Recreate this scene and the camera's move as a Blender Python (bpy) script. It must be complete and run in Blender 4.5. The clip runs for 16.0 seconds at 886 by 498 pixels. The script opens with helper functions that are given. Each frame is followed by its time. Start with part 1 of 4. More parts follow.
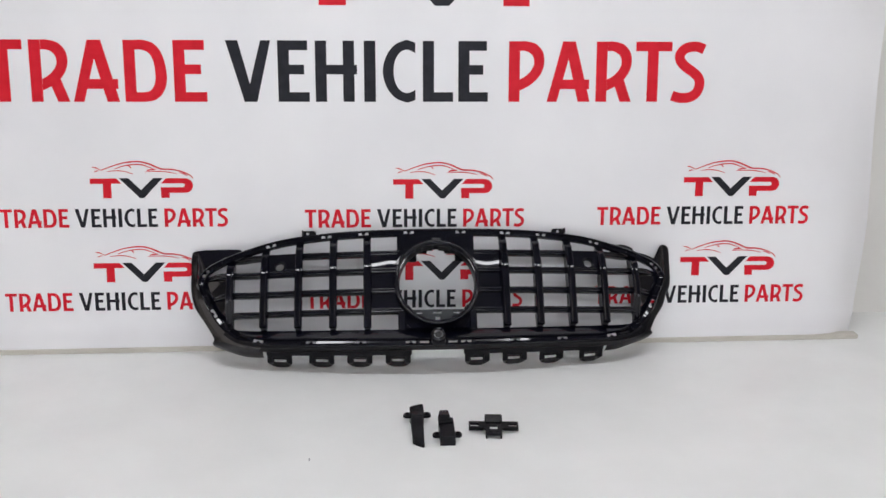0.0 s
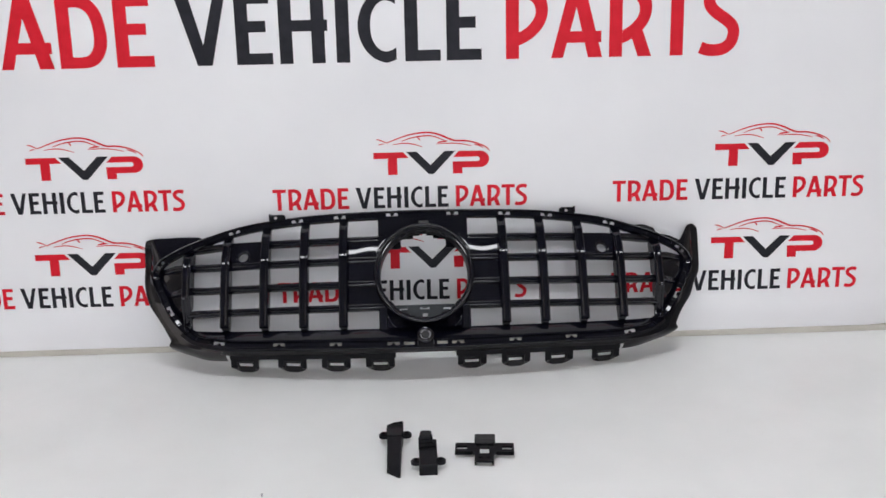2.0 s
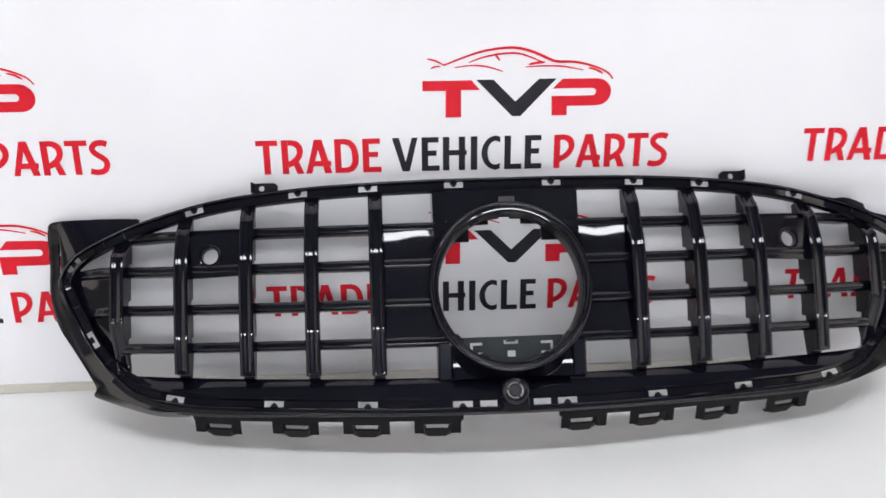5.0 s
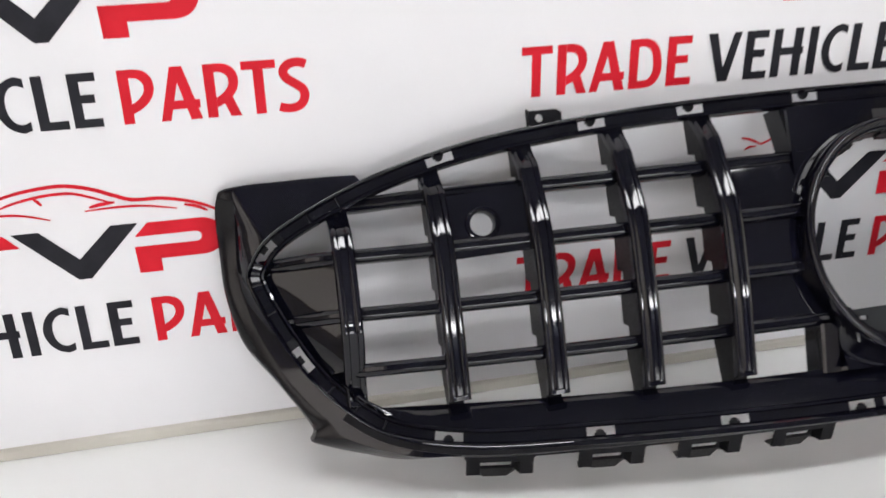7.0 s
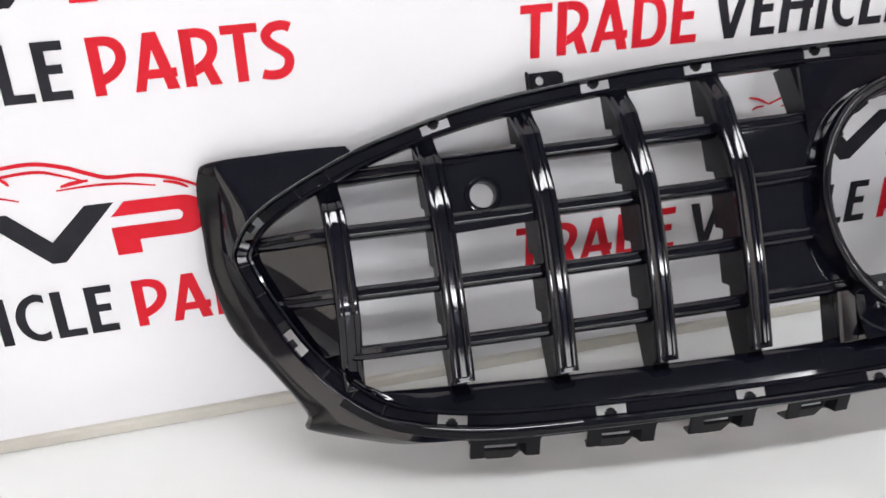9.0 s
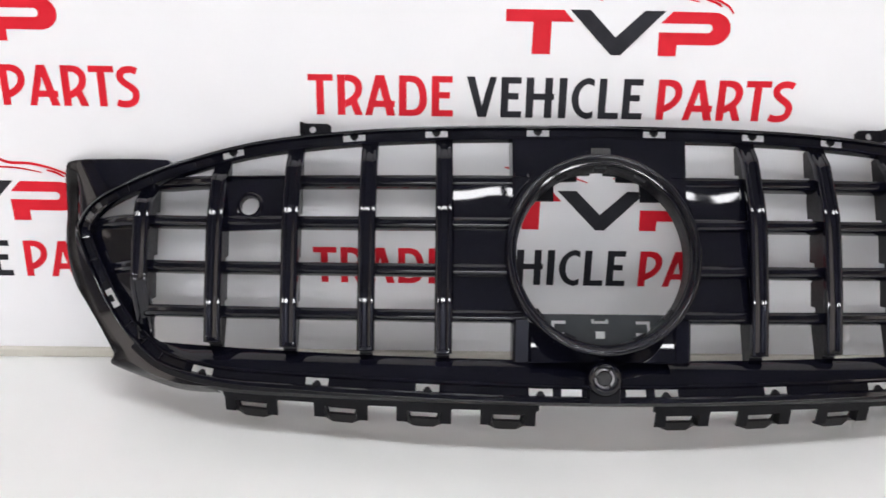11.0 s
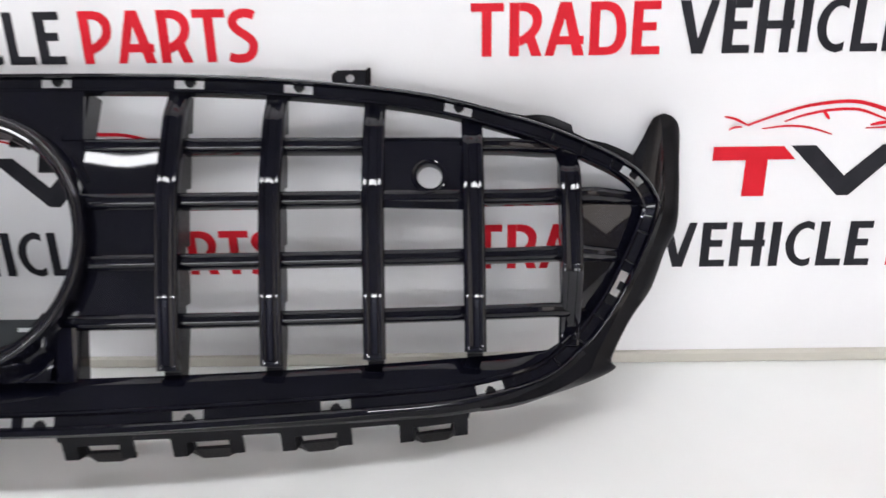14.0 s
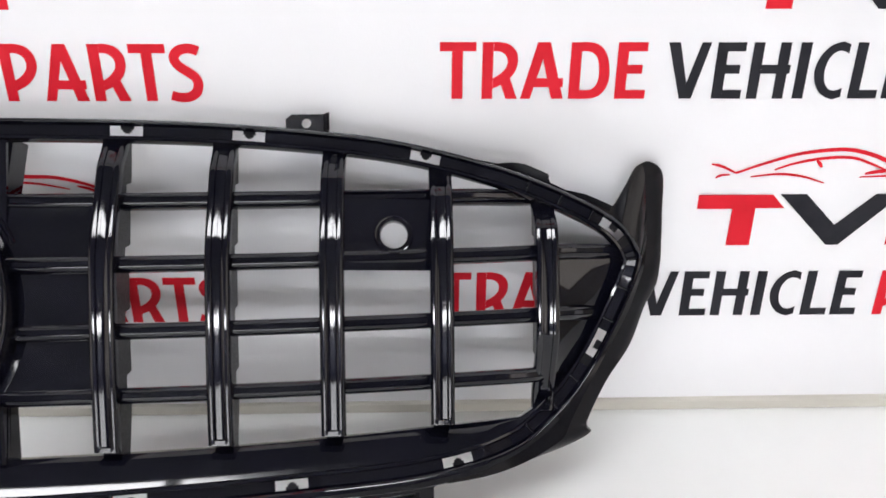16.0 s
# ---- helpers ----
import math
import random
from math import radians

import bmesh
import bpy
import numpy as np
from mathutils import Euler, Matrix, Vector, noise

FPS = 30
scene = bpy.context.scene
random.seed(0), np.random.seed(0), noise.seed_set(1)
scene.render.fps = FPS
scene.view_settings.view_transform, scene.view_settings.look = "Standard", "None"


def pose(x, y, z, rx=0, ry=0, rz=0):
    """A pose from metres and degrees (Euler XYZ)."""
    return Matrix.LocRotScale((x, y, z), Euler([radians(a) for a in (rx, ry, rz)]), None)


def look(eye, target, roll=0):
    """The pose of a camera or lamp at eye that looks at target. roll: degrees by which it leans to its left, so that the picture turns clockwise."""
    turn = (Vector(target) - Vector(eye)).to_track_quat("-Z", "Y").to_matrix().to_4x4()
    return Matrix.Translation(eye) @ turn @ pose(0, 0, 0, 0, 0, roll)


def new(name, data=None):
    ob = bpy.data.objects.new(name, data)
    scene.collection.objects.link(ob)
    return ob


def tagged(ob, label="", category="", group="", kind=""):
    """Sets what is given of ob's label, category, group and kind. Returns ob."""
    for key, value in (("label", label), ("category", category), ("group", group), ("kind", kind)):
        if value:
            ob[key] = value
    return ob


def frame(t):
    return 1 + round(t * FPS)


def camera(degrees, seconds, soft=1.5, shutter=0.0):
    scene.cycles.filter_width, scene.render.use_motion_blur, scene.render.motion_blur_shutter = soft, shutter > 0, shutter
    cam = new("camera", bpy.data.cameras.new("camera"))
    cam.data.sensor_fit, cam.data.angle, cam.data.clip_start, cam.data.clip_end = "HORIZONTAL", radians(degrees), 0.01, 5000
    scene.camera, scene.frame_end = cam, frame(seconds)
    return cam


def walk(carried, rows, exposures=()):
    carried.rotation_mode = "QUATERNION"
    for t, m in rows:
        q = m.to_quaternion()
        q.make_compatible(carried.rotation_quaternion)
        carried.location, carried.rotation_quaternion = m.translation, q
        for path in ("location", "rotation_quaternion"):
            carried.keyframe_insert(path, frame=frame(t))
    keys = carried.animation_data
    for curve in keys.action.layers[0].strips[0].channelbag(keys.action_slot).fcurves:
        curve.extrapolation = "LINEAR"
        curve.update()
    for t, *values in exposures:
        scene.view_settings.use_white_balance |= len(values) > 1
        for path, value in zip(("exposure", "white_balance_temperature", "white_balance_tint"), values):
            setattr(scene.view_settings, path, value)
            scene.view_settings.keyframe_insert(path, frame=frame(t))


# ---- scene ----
from collections import Counter

LEAN_BACK = 5.0  # degrees by which the display board leans back from upright
BOARD = pose(0, 0, 0, -LEAN_BACK, 0, 0)  # x along the board, y into it, z up it from the table
cam = camera(51.0, 16.0, soft=1.5, shutter=0.3)
EXPOSURES = ((0.0, -0.81, 6500, 10), (1.0, -0.84, 6500, 10), (2.0, -0.79, 6450, 10), (3.0, -0.6, 6400, 10), (5.5, -0.32, 6450, 10), (6.0, -0.28, 6550, 10), (7.0, -0.42, 6650, 10), (8.0, -0.2, 6600, 10), (10.5, -0.32, 6600, 10), (14.0, -0.27, 6550, 10), (15.0, -0.22, 6550, 10), (16.0, -0.26, 6550, 10))
# seconds, eye, target (both in the board's frame), roll
PATH = [
    (0, (-0.0987, -1.9337, 0.5608), (0.0173, 0.0309, 0.2048), -0.16),
    (0.5, (-0.1513, -1.9284, 0.5563), (0.0120, 0.0321, 0.1958), -0.37),
    (1, (-0.1428, -1.8896, 0.5550), (-0.0011, 0.0671, 0.1659), -0.70),
    (1.5, (-0.0735, -1.7727, 0.5611), (0.0115, 0.1810, 0.1415), -1.19),
    (2, (0.0033, -1.6649, 0.5609), (0.0373, 0.2842, 0.1137), -1.47),
    (2.5, (0.0143, -1.5847, 0.5563), (0.0469, 0.3532, 0.0627), -1.37),
    (3, (-0.0456, -1.4593, 0.5476), (0.0346, 0.4638, 0.0042), -1.15),
    (3.2, (-0.0725, -1.4127, 0.5522), (0.0355, 0.5080, 0.0053), -1.00),
    (5.3, (-0.1486, -0.9418, 0.5409), (-0.0417, 0.9150, -0.1947), -0.54),
    (5.5, (-0.2026, -0.9023, 0.5252), (-0.0299, 0.9548, -0.1967), -0.58),
    (6, (-0.3270, -0.8135, 0.5222), (-0.0450, 0.9948, -0.2845), -0.89),
    (6.5, (-0.4118, -0.7490, 0.5060), (-0.0722, 1.0421, -0.3165), -0.45),
    (7, (-0.4726, -0.6562, 0.4690), (-0.1077, 1.1008, -0.4141), -1.39),
    (7.5, (-0.4912, -0.5794, 0.4361), (-0.0721, 1.1118, -0.5459), -2.23),
    (8, (-0.4955, -0.5649, 0.4247), (-0.0734, 1.1171, -0.5716), -1.87),
    (10.3, (-0.3073, -0.7898, 0.4953), (-0.1009, 1.0313, -0.3053), -2.30),
    (10.5, (-0.2547, -0.8210, 0.4866), (-0.1150, 1.0171, -0.2891), -1.99),
    (11, (-0.1502, -0.8714, 0.4671), (-0.1353, 0.9883, -0.2687), 0.78),
    (11.5, (-0.1101, -0.8487, 0.4557), (0.0104, 0.9897, -0.3225), 1.24),
    (12, (-0.0278, -0.8247, 0.4542), (0.0853, 1.0192, -0.3120), -0.95),
    (12.5, (0.1060, -0.8136, 0.4504), (0.0489, 1.0312, -0.3200), -0.27),
    (13, (0.1983, -0.7973, 0.4516), (0.0454, 1.0318, -0.3427), -1.78),
    (13.5, (0.2708, -0.7571, 0.4321), (0.1815, 1.0675, -0.3819), -1.40),
    (14, (0.3365, -0.6804, 0.4115), (0.2918, 1.1409, -0.4137), -1.34),
    (14.5, (0.3777, -0.5893, 0.3554), (0.3472, 1.2455, -0.4398), -1.69),
    (15, (0.3829, -0.5698, 0.3562), (0.3508, 1.2555, -0.4608), -1.52),
    (15.5, (0.3621, -0.6027, 0.3963), (0.3778, 1.2356, -0.3914), -0.53),
    (16, (0.3319, -0.5957, 0.4640), (0.3744, 1.1654, -0.4831), 0.19),
]
walk(cam, [(t, BOARD @ look(e, g, r)) for t, e, g, r in PATH], EXPOSURES)

# ---- light ----
def mat(name, build):
    m = bpy.data.materials.new(name)
    m.use_nodes = True
    nt = m.node_tree
    bs = nt.nodes["Principled BSDF"]
    build(nt, bs)
    return m


def node(nt, kind, **values):
    n = nt.nodes.new(kind)
    for key, value in values.items():
        n.inputs[key].default_value = value
    return n


def noise_ramp(nt, scale, detail, lo, hi, a=0.35, b=0.65, source="Object"):
    """Noise in metres turned into a colour between lo and hi."""
    tc = nt.nodes.new("ShaderNodeTexCoord")
    nz = node(nt, "ShaderNodeTexNoise", Scale=scale, Detail=detail)
    nt.links.new(tc.outputs[source], nz.inputs["Vector"])
    ramp = nt.nodes.new("ShaderNodeValToRGB")
    ramp.color_ramp.elements[0].position, ramp.color_ramp.elements[1].position = a, b
    ramp.color_ramp.elements[0].color, ramp.color_ramp.elements[1].color = (*lo, 1), (*hi, 1)
    nt.links.new(nz.outputs["Fac"], ramp.inputs["Fac"])
    return nz, ramp


def surface(name, lo, hi, rough, scale=6.0, bump=0.0, bump_scale=300.0, rough_var=0.0, spec=0.5, coat=0.0):
    def build(nt, bs):
        nz, ramp = noise_ramp(nt, scale, 4.0, lo, hi)
        nt.links.new(ramp.outputs["Color"], bs.inputs["Base Color"])
        bs.inputs["Roughness"].default_value = rough
        bs.inputs["Specular IOR Level"].default_value = spec
        bs.inputs["Coat Weight"].default_value = coat
        bs.inputs["Coat Roughness"].default_value = 0.03
        if rough_var:
            nz2, ramp2 = noise_ramp(nt, scale * 9, 5.0, (rough - rough_var,) * 3, (rough + rough_var,) * 3)
            nt.links.new(ramp2.outputs["Color"], bs.inputs["Roughness"])
        if bump:
            tc = nt.nodes.new("ShaderNodeTexCoord")
            nb = node(nt, "ShaderNodeTexNoise", Scale=bump_scale, Detail=3.0)
            nt.links.new(tc.outputs["Object"], nb.inputs["Vector"])
            bp = node(nt, "ShaderNodeBump", Strength=bump, Distance=0.001)
            nt.links.new(nb.outputs["Fac"], bp.inputs["Height"])
            nt.links.new(bp.outputs["Normal"], bs.inputs["Normal"])
    return mat(name, build)


def glow(name, colour, strength):
    def build(nt, bs):
        bs.inputs["Base Color"].default_value = (0.8, 0.8, 0.8, 1)
        bs.inputs["Emission Color"].default_value = (*colour, 1)
        bs.inputs["Emission Strength"].default_value = strength
    return mat(name, build)


world = bpy.data.worlds.new("world")
scene.world = world
world.use_nodes = True
world.node_tree.nodes["Background"].inputs["Color"].default_value = (0.9, 0.95, 1.0, 1)
world.node_tree.nodes["Background"].inputs["Strength"].default_value = 0.02

LAMP = glow("lamp_diffuser", (0.945, 0.955, 0.995), 33.0)
FAR_LAMP = glow("far_lamp_diffuser", (0.945, 0.955, 0.995), 75.0)
# fill from the added south window, softens the slats' shadows on the banner
FILL_GLOW = glow("added_front_fill", (0.945, 0.955, 0.995), 10.0)
# glow of the added side windows, for brown reflections in the gloss
WARM_GLOW = glow("added_warm_glow", (1.0, 0.86, 0.74), 1.4)

# ---- materials ----
GLOSS = surface("gloss_black_plastic", (0.0020, 0.0022, 0.0051), (0.0039, 0.0040, 0.0086), 0.055, 30, 0.008, 60, 0.012, 0.45)
def dusty(m, size=1400.0, share=0.11, tone=0.05):
    """Scatter of fine pale dust specks over a material's own colour."""
    nt = m.node_tree
    bs = nt.nodes["Principled BSDF"]
    old = bs.inputs["Base Color"].links[0].from_socket
    tc = nt.nodes.new("ShaderNodeTexCoord")
    vo = node(nt, "ShaderNodeTexVoronoi", Scale=size / 6)
    patchy = node(nt, "ShaderNodeTexNoise", Scale=14.0, Detail=3.0)
    for n in (vo, patchy):
        nt.links.new(tc.outputs["Object"], n.inputs["Vector"])
    near = node(nt, "ShaderNodeMapRange")
    near.inputs["From Min"].default_value, near.inputs["From Max"].default_value = share, share * 0.6
    nt.links.new(vo.outputs["Distance"], near.inputs["Value"])
    where = node(nt, "ShaderNodeMapRange")
    where.inputs["From Min"].default_value, where.inputs["From Max"].default_value = 0.5, 0.7
    nt.links.new(patchy.outputs["Fac"], where.inputs["Value"])
    both = nt.nodes.new("ShaderNodeMath")
    both.operation = "MULTIPLY"
    nt.links.new(near.outputs["Result"], both.inputs[0])
    nt.links.new(where.outputs["Result"], both.inputs[1])
    mix = nt.nodes.new("ShaderNodeMix")
    mix.data_type = "RGBA"
    mix.inputs["B"].default_value = (tone, tone, tone, 1)
    nt.links.new(both.outputs["Value"], mix.inputs["Factor"])
    nt.links.new(old, mix.inputs["A"])
    nt.links.new(mix.outputs["Result"], bs.inputs["Base Color"])


dusty(GLOSS)
SATIN = surface("satin_black_plastic", (0.003, 0.003, 0.0045), (0.006, 0.006, 0.0085), 0.36, 60, 0.12, 900, 0.06, 0.17)
SEMI = surface("semigloss_black_plastic", (0.003, 0.003, 0.0045), (0.005, 0.005, 0.0075), 0.2, 40, 0.05, 400, 0.04, 0.32)
MATTE = surface("matte_black_plastic", (0.007, 0.007, 0.008), (0.012, 0.012, 0.0135), 0.48, 60, 0.2, 1200, 0.08)
TRAY = surface("slate_plastic", (0.008, 0.011, 0.014), (0.014, 0.019, 0.023), 0.42, 60, 0.2, 900, 0.05, 0.35)
FABRIC = surface("white_banner_vinyl", (0.76, 0.76, 0.78), (0.82, 0.82, 0.835), 0.5, 3, 0.08, 700, 0.06)
RED = surface("red_print", (0.60, 0.008, 0.020), (0.67, 0.012, 0.028), 0.5, 40, 0.06, 700, 0.05, 0.2)
INK = surface("black_print", (0.011, 0.011, 0.016), (0.018, 0.018, 0.024), 0.5, 40, 0.06, 700, 0.05, 0.2)
FLOOR = surface("white_floor_paint", (0.80, 0.81, 0.80), (0.85, 0.86, 0.85), 0.36, 5, 0.05, 120, 0.08)
CREAM = surface("cream_wall_paint", (0.72, 0.71, 0.68), (0.78, 0.77, 0.74), 0.7, 4, 0.1, 160)
ROOM = surface("grey_room_paint", (0.085, 0.09, 0.115), (0.115, 0.12, 0.15), 0.8, 3, 0.1, 160)
CEIL = surface("ceiling_paint", (0.15, 0.155, 0.17), (0.19, 0.195, 0.21), 0.8, 3)
BEIGE = surface("beige_rail_paint", (0.50, 0.48, 0.425), (0.58, 0.56, 0.50), 0.6, 8)
PALE = surface("pale_grey_plastic", (0.34, 0.34, 0.36), (0.46, 0.46, 0.48), 0.4, 160)
BEIGE_WALL = surface("beige_room_paint", (0.27, 0.245, 0.21), (0.33, 0.30, 0.26), 0.75, 3, 0.1, 160)
BROWN = surface("brown_window_paint", (0.10, 0.065, 0.04), (0.15, 0.10, 0.065), 0.5, 12)
STEEL = surface("lamp_housing", (0.5, 0.5, 0.5), (0.6, 0.6, 0.6), 0.4, 20)


# ---- mesh helpers ----
def mesh_of(name, verts, faces, material, smooth=True, sharp=32):
    me = bpy.data.meshes.new(name)
    me.from_pydata([tuple(v) for v in verts], [], faces)
    me.materials.append(material)
    bm = bmesh.new()
    bm.from_mesh(me)
    bmesh.ops.recalc_face_normals(bm, faces=bm.faces)
    bm.to_mesh(me)
    bm.free()
    if smooth:
        me.polygons.foreach_set("use_smooth", [True] * len(me.polygons))
        me.set_sharp_from_angle(angle=radians(sharp))
    return me


def part(name, me, parent, label="", m=None):
    """One mesh object under a thing or under a part."""
    ob = new(name, me)
    ob.parent = parent
    if m is not None:
        ob.matrix_basis = m
    if label:
        ob["label"] = label
    return ob


def thing(name, m, label, category, group="", kind=""):
    ob = new(name)
    ob.empty_display_size = 0.05
    ob.matrix_basis = m
    return tagged(ob, label, category, group, kind)


def grid_faces(nu, nv, close_u=False, close_v=False, skip=()):
    faces = []
    for i in range(nu if close_u else nu - 1):
        for j in range(nv if close_v else nv - 1):
            if (i, j) not in skip:
                a, b = (i + 1) % nu, (j + 1) % nv
                faces.append((i * nv + j, a * nv + j, a * nv + b, i * nv + b))
    return faces


def sheet(rows, close_u=False, close_v=False, skip=(), caps=False):
    """Vertices and faces of a grid of points; caps closes both ends of a tube."""
    nu, nv = len(rows), len(rows[0])
    verts = [p for r in rows for p in r]
    faces = grid_faces(nu, nv, close_u, close_v, skip)
    if caps:
        faces += [tuple(range(nv)), tuple((nu - 1) * nv + j for j in reversed(range(nv)))]
    return verts, faces


def join(*pieces):
    verts, faces = [], []
    for v, f in pieces:
        n = len(verts)
        verts += list(v)
        faces += [tuple(n + k for k in q) for q in f]
    return verts, faces


def box(x0, x1, y0, y1, z0, z1, b=0.0):
    """A box with chamfered upright and flat edges."""
    if b <= 0:
        v = [(x, y, z) for x in (x0, x1) for y in (y0, y1) for z in (z0, z1)]
        return v, [(0, 1, 3, 2), (4, 6, 7, 5), (0, 4, 5, 1), (2, 3, 7, 6), (0, 2, 6, 4), (1, 5, 7, 3)]
    def loop(i, z):
        return [(x0 + i + b, y0 + i, z), (x1 - i - b, y0 + i, z), (x1 - i, y0 + i + b, z), (x1 - i, y1 - i - b, z),
                (x1 - i - b, y1 - i, z), (x0 + i + b, y1 - i, z), (x0 + i, y1 - i - b, z), (x0 + i, y0 + i + b, z)]
    return sheet([loop(b, z0), loop(0, z0 + b), loop(0, z1 - b), loop(b, z1)], close_v=True, caps=True)


def lathe(section, n, place):
    """Rings of (radius, height) put in space by place(angle, radius, height)."""
    return sheet([[place(2 * math.pi * k / n, r, h) for r, h in section] for k in range(n)], close_u=True)


def plate(outline, holes, to_space, t0, t1):
    """A flat plate with holes: outline and holes are lists of (a, b); to_space(a, b, t) puts them in space."""
    bm = bmesh.new()
    edges = []
    for ring in (outline, *holes):
        vs = [bm.verts.new((a, b, 0)) for a, b in ring]
        edges += [bm.edges.new((vs[k], vs[(k + 1) % len(vs)])) for k in range(len(vs))]
    bmesh.ops.triangle_fill(bm, use_beauty=True, use_dissolve=False, edges=edges)
    bm.verts.index_update()
    flat = [(v.co.x, v.co.y) for v in bm.verts]
    tris = [tuple(v.index for v in f.verts) for f in bm.faces]
    rim_edges = [(e.verts[0].index, e.verts[1].index) for e in bm.edges if len(e.link_faces) == 1]
    bm.free()
    n = len(flat)
    verts = [to_space(a, b, t0) for a, b in flat] + [to_space(a, b, t1) for a, b in flat]
    faces = tris + [tuple(n + k for k in reversed(t)) for t in tris] + [(a, b, n + b, n + a) for a, b in rim_edges]
    return verts, faces


def spline(points, per=8, closed=False):
    """Catmull-Rom curve through points."""
    pts = [Vector(p) for p in points]
    n = len(pts)
    out = []
    for i in range(n if closed else n - 1):
        if closed:
            p0, p1, p2, p3 = pts[i - 1], pts[i], pts[(i + 1) % n], pts[(i + 2) % n]
        else:
            p0, p1, p2, p3 = pts[max(i - 1, 0)], pts[i], pts[i + 1], pts[min(i + 2, n - 1)]
        for k in range(per):
            t = k / per
            out.append(0.5 * ((2 * p1) + (p2 - p0) * t + (2 * p0 - 5 * p1 + 4 * p2 - p3) * t * t + (3 * p1 - p0 - 3 * p2 + p3) * t ** 3))
    if not closed:
        out.append(pts[-1])
    return out


# ---- the room ----
def slab(name, x0, x1, y0, y1, z0, z1, material, label, category):
    ob = new(name, mesh_of(name, *box(x0, x1, y0, y1, z0, z1), material, smooth=False))
    return tagged(ob, label, category, kind="structure")


WALL_Y = 0.17
slab("floor", -2.6, 2.6, -5.5, WALL_Y, -0.126, -0.003, FLOOR, "white painted floor, smooth and slightly glossy", "floor")
slab("wall_north", -2.6, 2.6, WALL_Y, WALL_Y + 0.12, -0.12, 2.6, CREAM, "cream painted wall behind the banner", "wall")


def glow_window(win, outline, label, to, bulb, m):
    """An added two-pane window with glowing panes: outline is (a0, b0, a1, b1), to(a, b, t) puts it in space."""
    a0, b0, a1, b1 = outline
    mid_a = (a0 + a1) / 2
    inset = [[(p + 0.05, b0 + 0.05), (q - 0.05, b0 + 0.05), (q - 0.05, b1 - 0.05), (p + 0.05, b1 - 0.05)] for p, q in ((a0, mid_a + 0.025), (mid_a - 0.025, a1))]
    root = thing(win, m, label, "window", kind="structure")
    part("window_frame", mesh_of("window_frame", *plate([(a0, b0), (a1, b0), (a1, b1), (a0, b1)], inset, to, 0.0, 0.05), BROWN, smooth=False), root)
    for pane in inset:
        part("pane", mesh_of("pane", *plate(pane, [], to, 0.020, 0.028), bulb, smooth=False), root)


def side_wall(name, win, x, sx):
    """An unseen side wall with a window's opening through it, and an added window in it that glows for warm
    reflections.
    """
    ya, yb, za, zb = -4.0, -0.9, 0.50, 2.05
    out = [(-5.5, -0.12), (WALL_Y, -0.12), (WALL_Y, 2.6), (-5.5, 2.6)]
    wall = new(name, mesh_of(name, *plate(out, [[(ya, za), (yb, za), (yb, zb), (ya, zb)]], lambda a, b, t: Vector((x + sx * t, a, b)), 0.0, 0.12), BEIGE_WALL, smooth=False))
    tagged(wall, "unseen beige side wall with an added window", "wall", kind="structure")
    glow_window(win, (ya, za, yb, zb), "added two-pane window, glowing for warm brown reflections", lambda a, b, t: Vector((sx * t, a, b)), WARM_GLOW, pose(x + sx * 0.05, 0, 0))


side_wall("wall_west", "added_window_1", -2.6, -1)
side_wall("wall_east", "added_window_2", 2.6, 1)
# unseen south wall; its window is added as a broad fill light
XW, ZA, ZB = 1.35, 0.30, 1.35
south = [(-2.6, -0.12), (2.6, -0.12), (2.6, 2.6), (-2.6, 2.6)]
tagged(new("wall_south", mesh_of("wall_south", *plate(south, [[(-XW, ZA), (XW, ZA), (XW, ZB), (-XW, ZB)]], lambda a, b, t: Vector((a, -5.5 - t, b)), 0.0, 0.12), ROOM, smooth=False)), "unseen grey wall with a wide added window", "wall", kind="structure")
glow_window("added_window_3", (-XW, ZA, XW, ZB), "added wide two-pane window, glowing as soft front fill", lambda a, b, t: Vector((a, -t, b)), FILL_GLOW, pose(0, -5.55, 0))
slab("ceiling", -2.72, 2.72, -5.62, WALL_Y + 0.12, 2.6, 2.72, CEIL, "plain matt ceiling", "ceiling")


def ceiling_light(x, y, length, width, bulb):
    root = thing("ceiling_light", pose(x, y, 2.6), "long white ceiling light with a glowing diffuser", "ceiling light", "ceiling lights")
    part("housing", mesh_of("housing", *box(-length / 2 - 0.02, length / 2 + 0.02, -width / 2 - 0.02, width / 2 + 0.02, -0.05, -0.002, 0.006), STEEL), root)
    part("diffuser", mesh_of("diffuser", *box(-length / 2, length / 2, -width / 2, width / 2, -0.058, -0.046, 0.004), bulb), root)
    return root


LIGHTS = [(-0.62, -1.0, 1.15, 0.22, LAMP), (0.62, -1.0, 1.15, 0.22, LAMP), (-0.62, -5.2, 1.1, 0.24, FAR_LAMP), (0.62, -5.2, 1.1, 0.24, FAR_LAMP)]
for spot in LIGHTS:
    ceiling_light(*spot)

tagged(new("baseboard", mesh_of("baseboard", *box(-1.16, 0.935, -0.0035, 0.020, -0.003, 0.0072, 0.0012), BEIGE)), "narrow beige base rail under the banner", "base rail", kind="structure")

# ---- the banner ----
HEM, TOP, LEFT, RIGHT = 0.003, 1.06, -1.15, 0.955


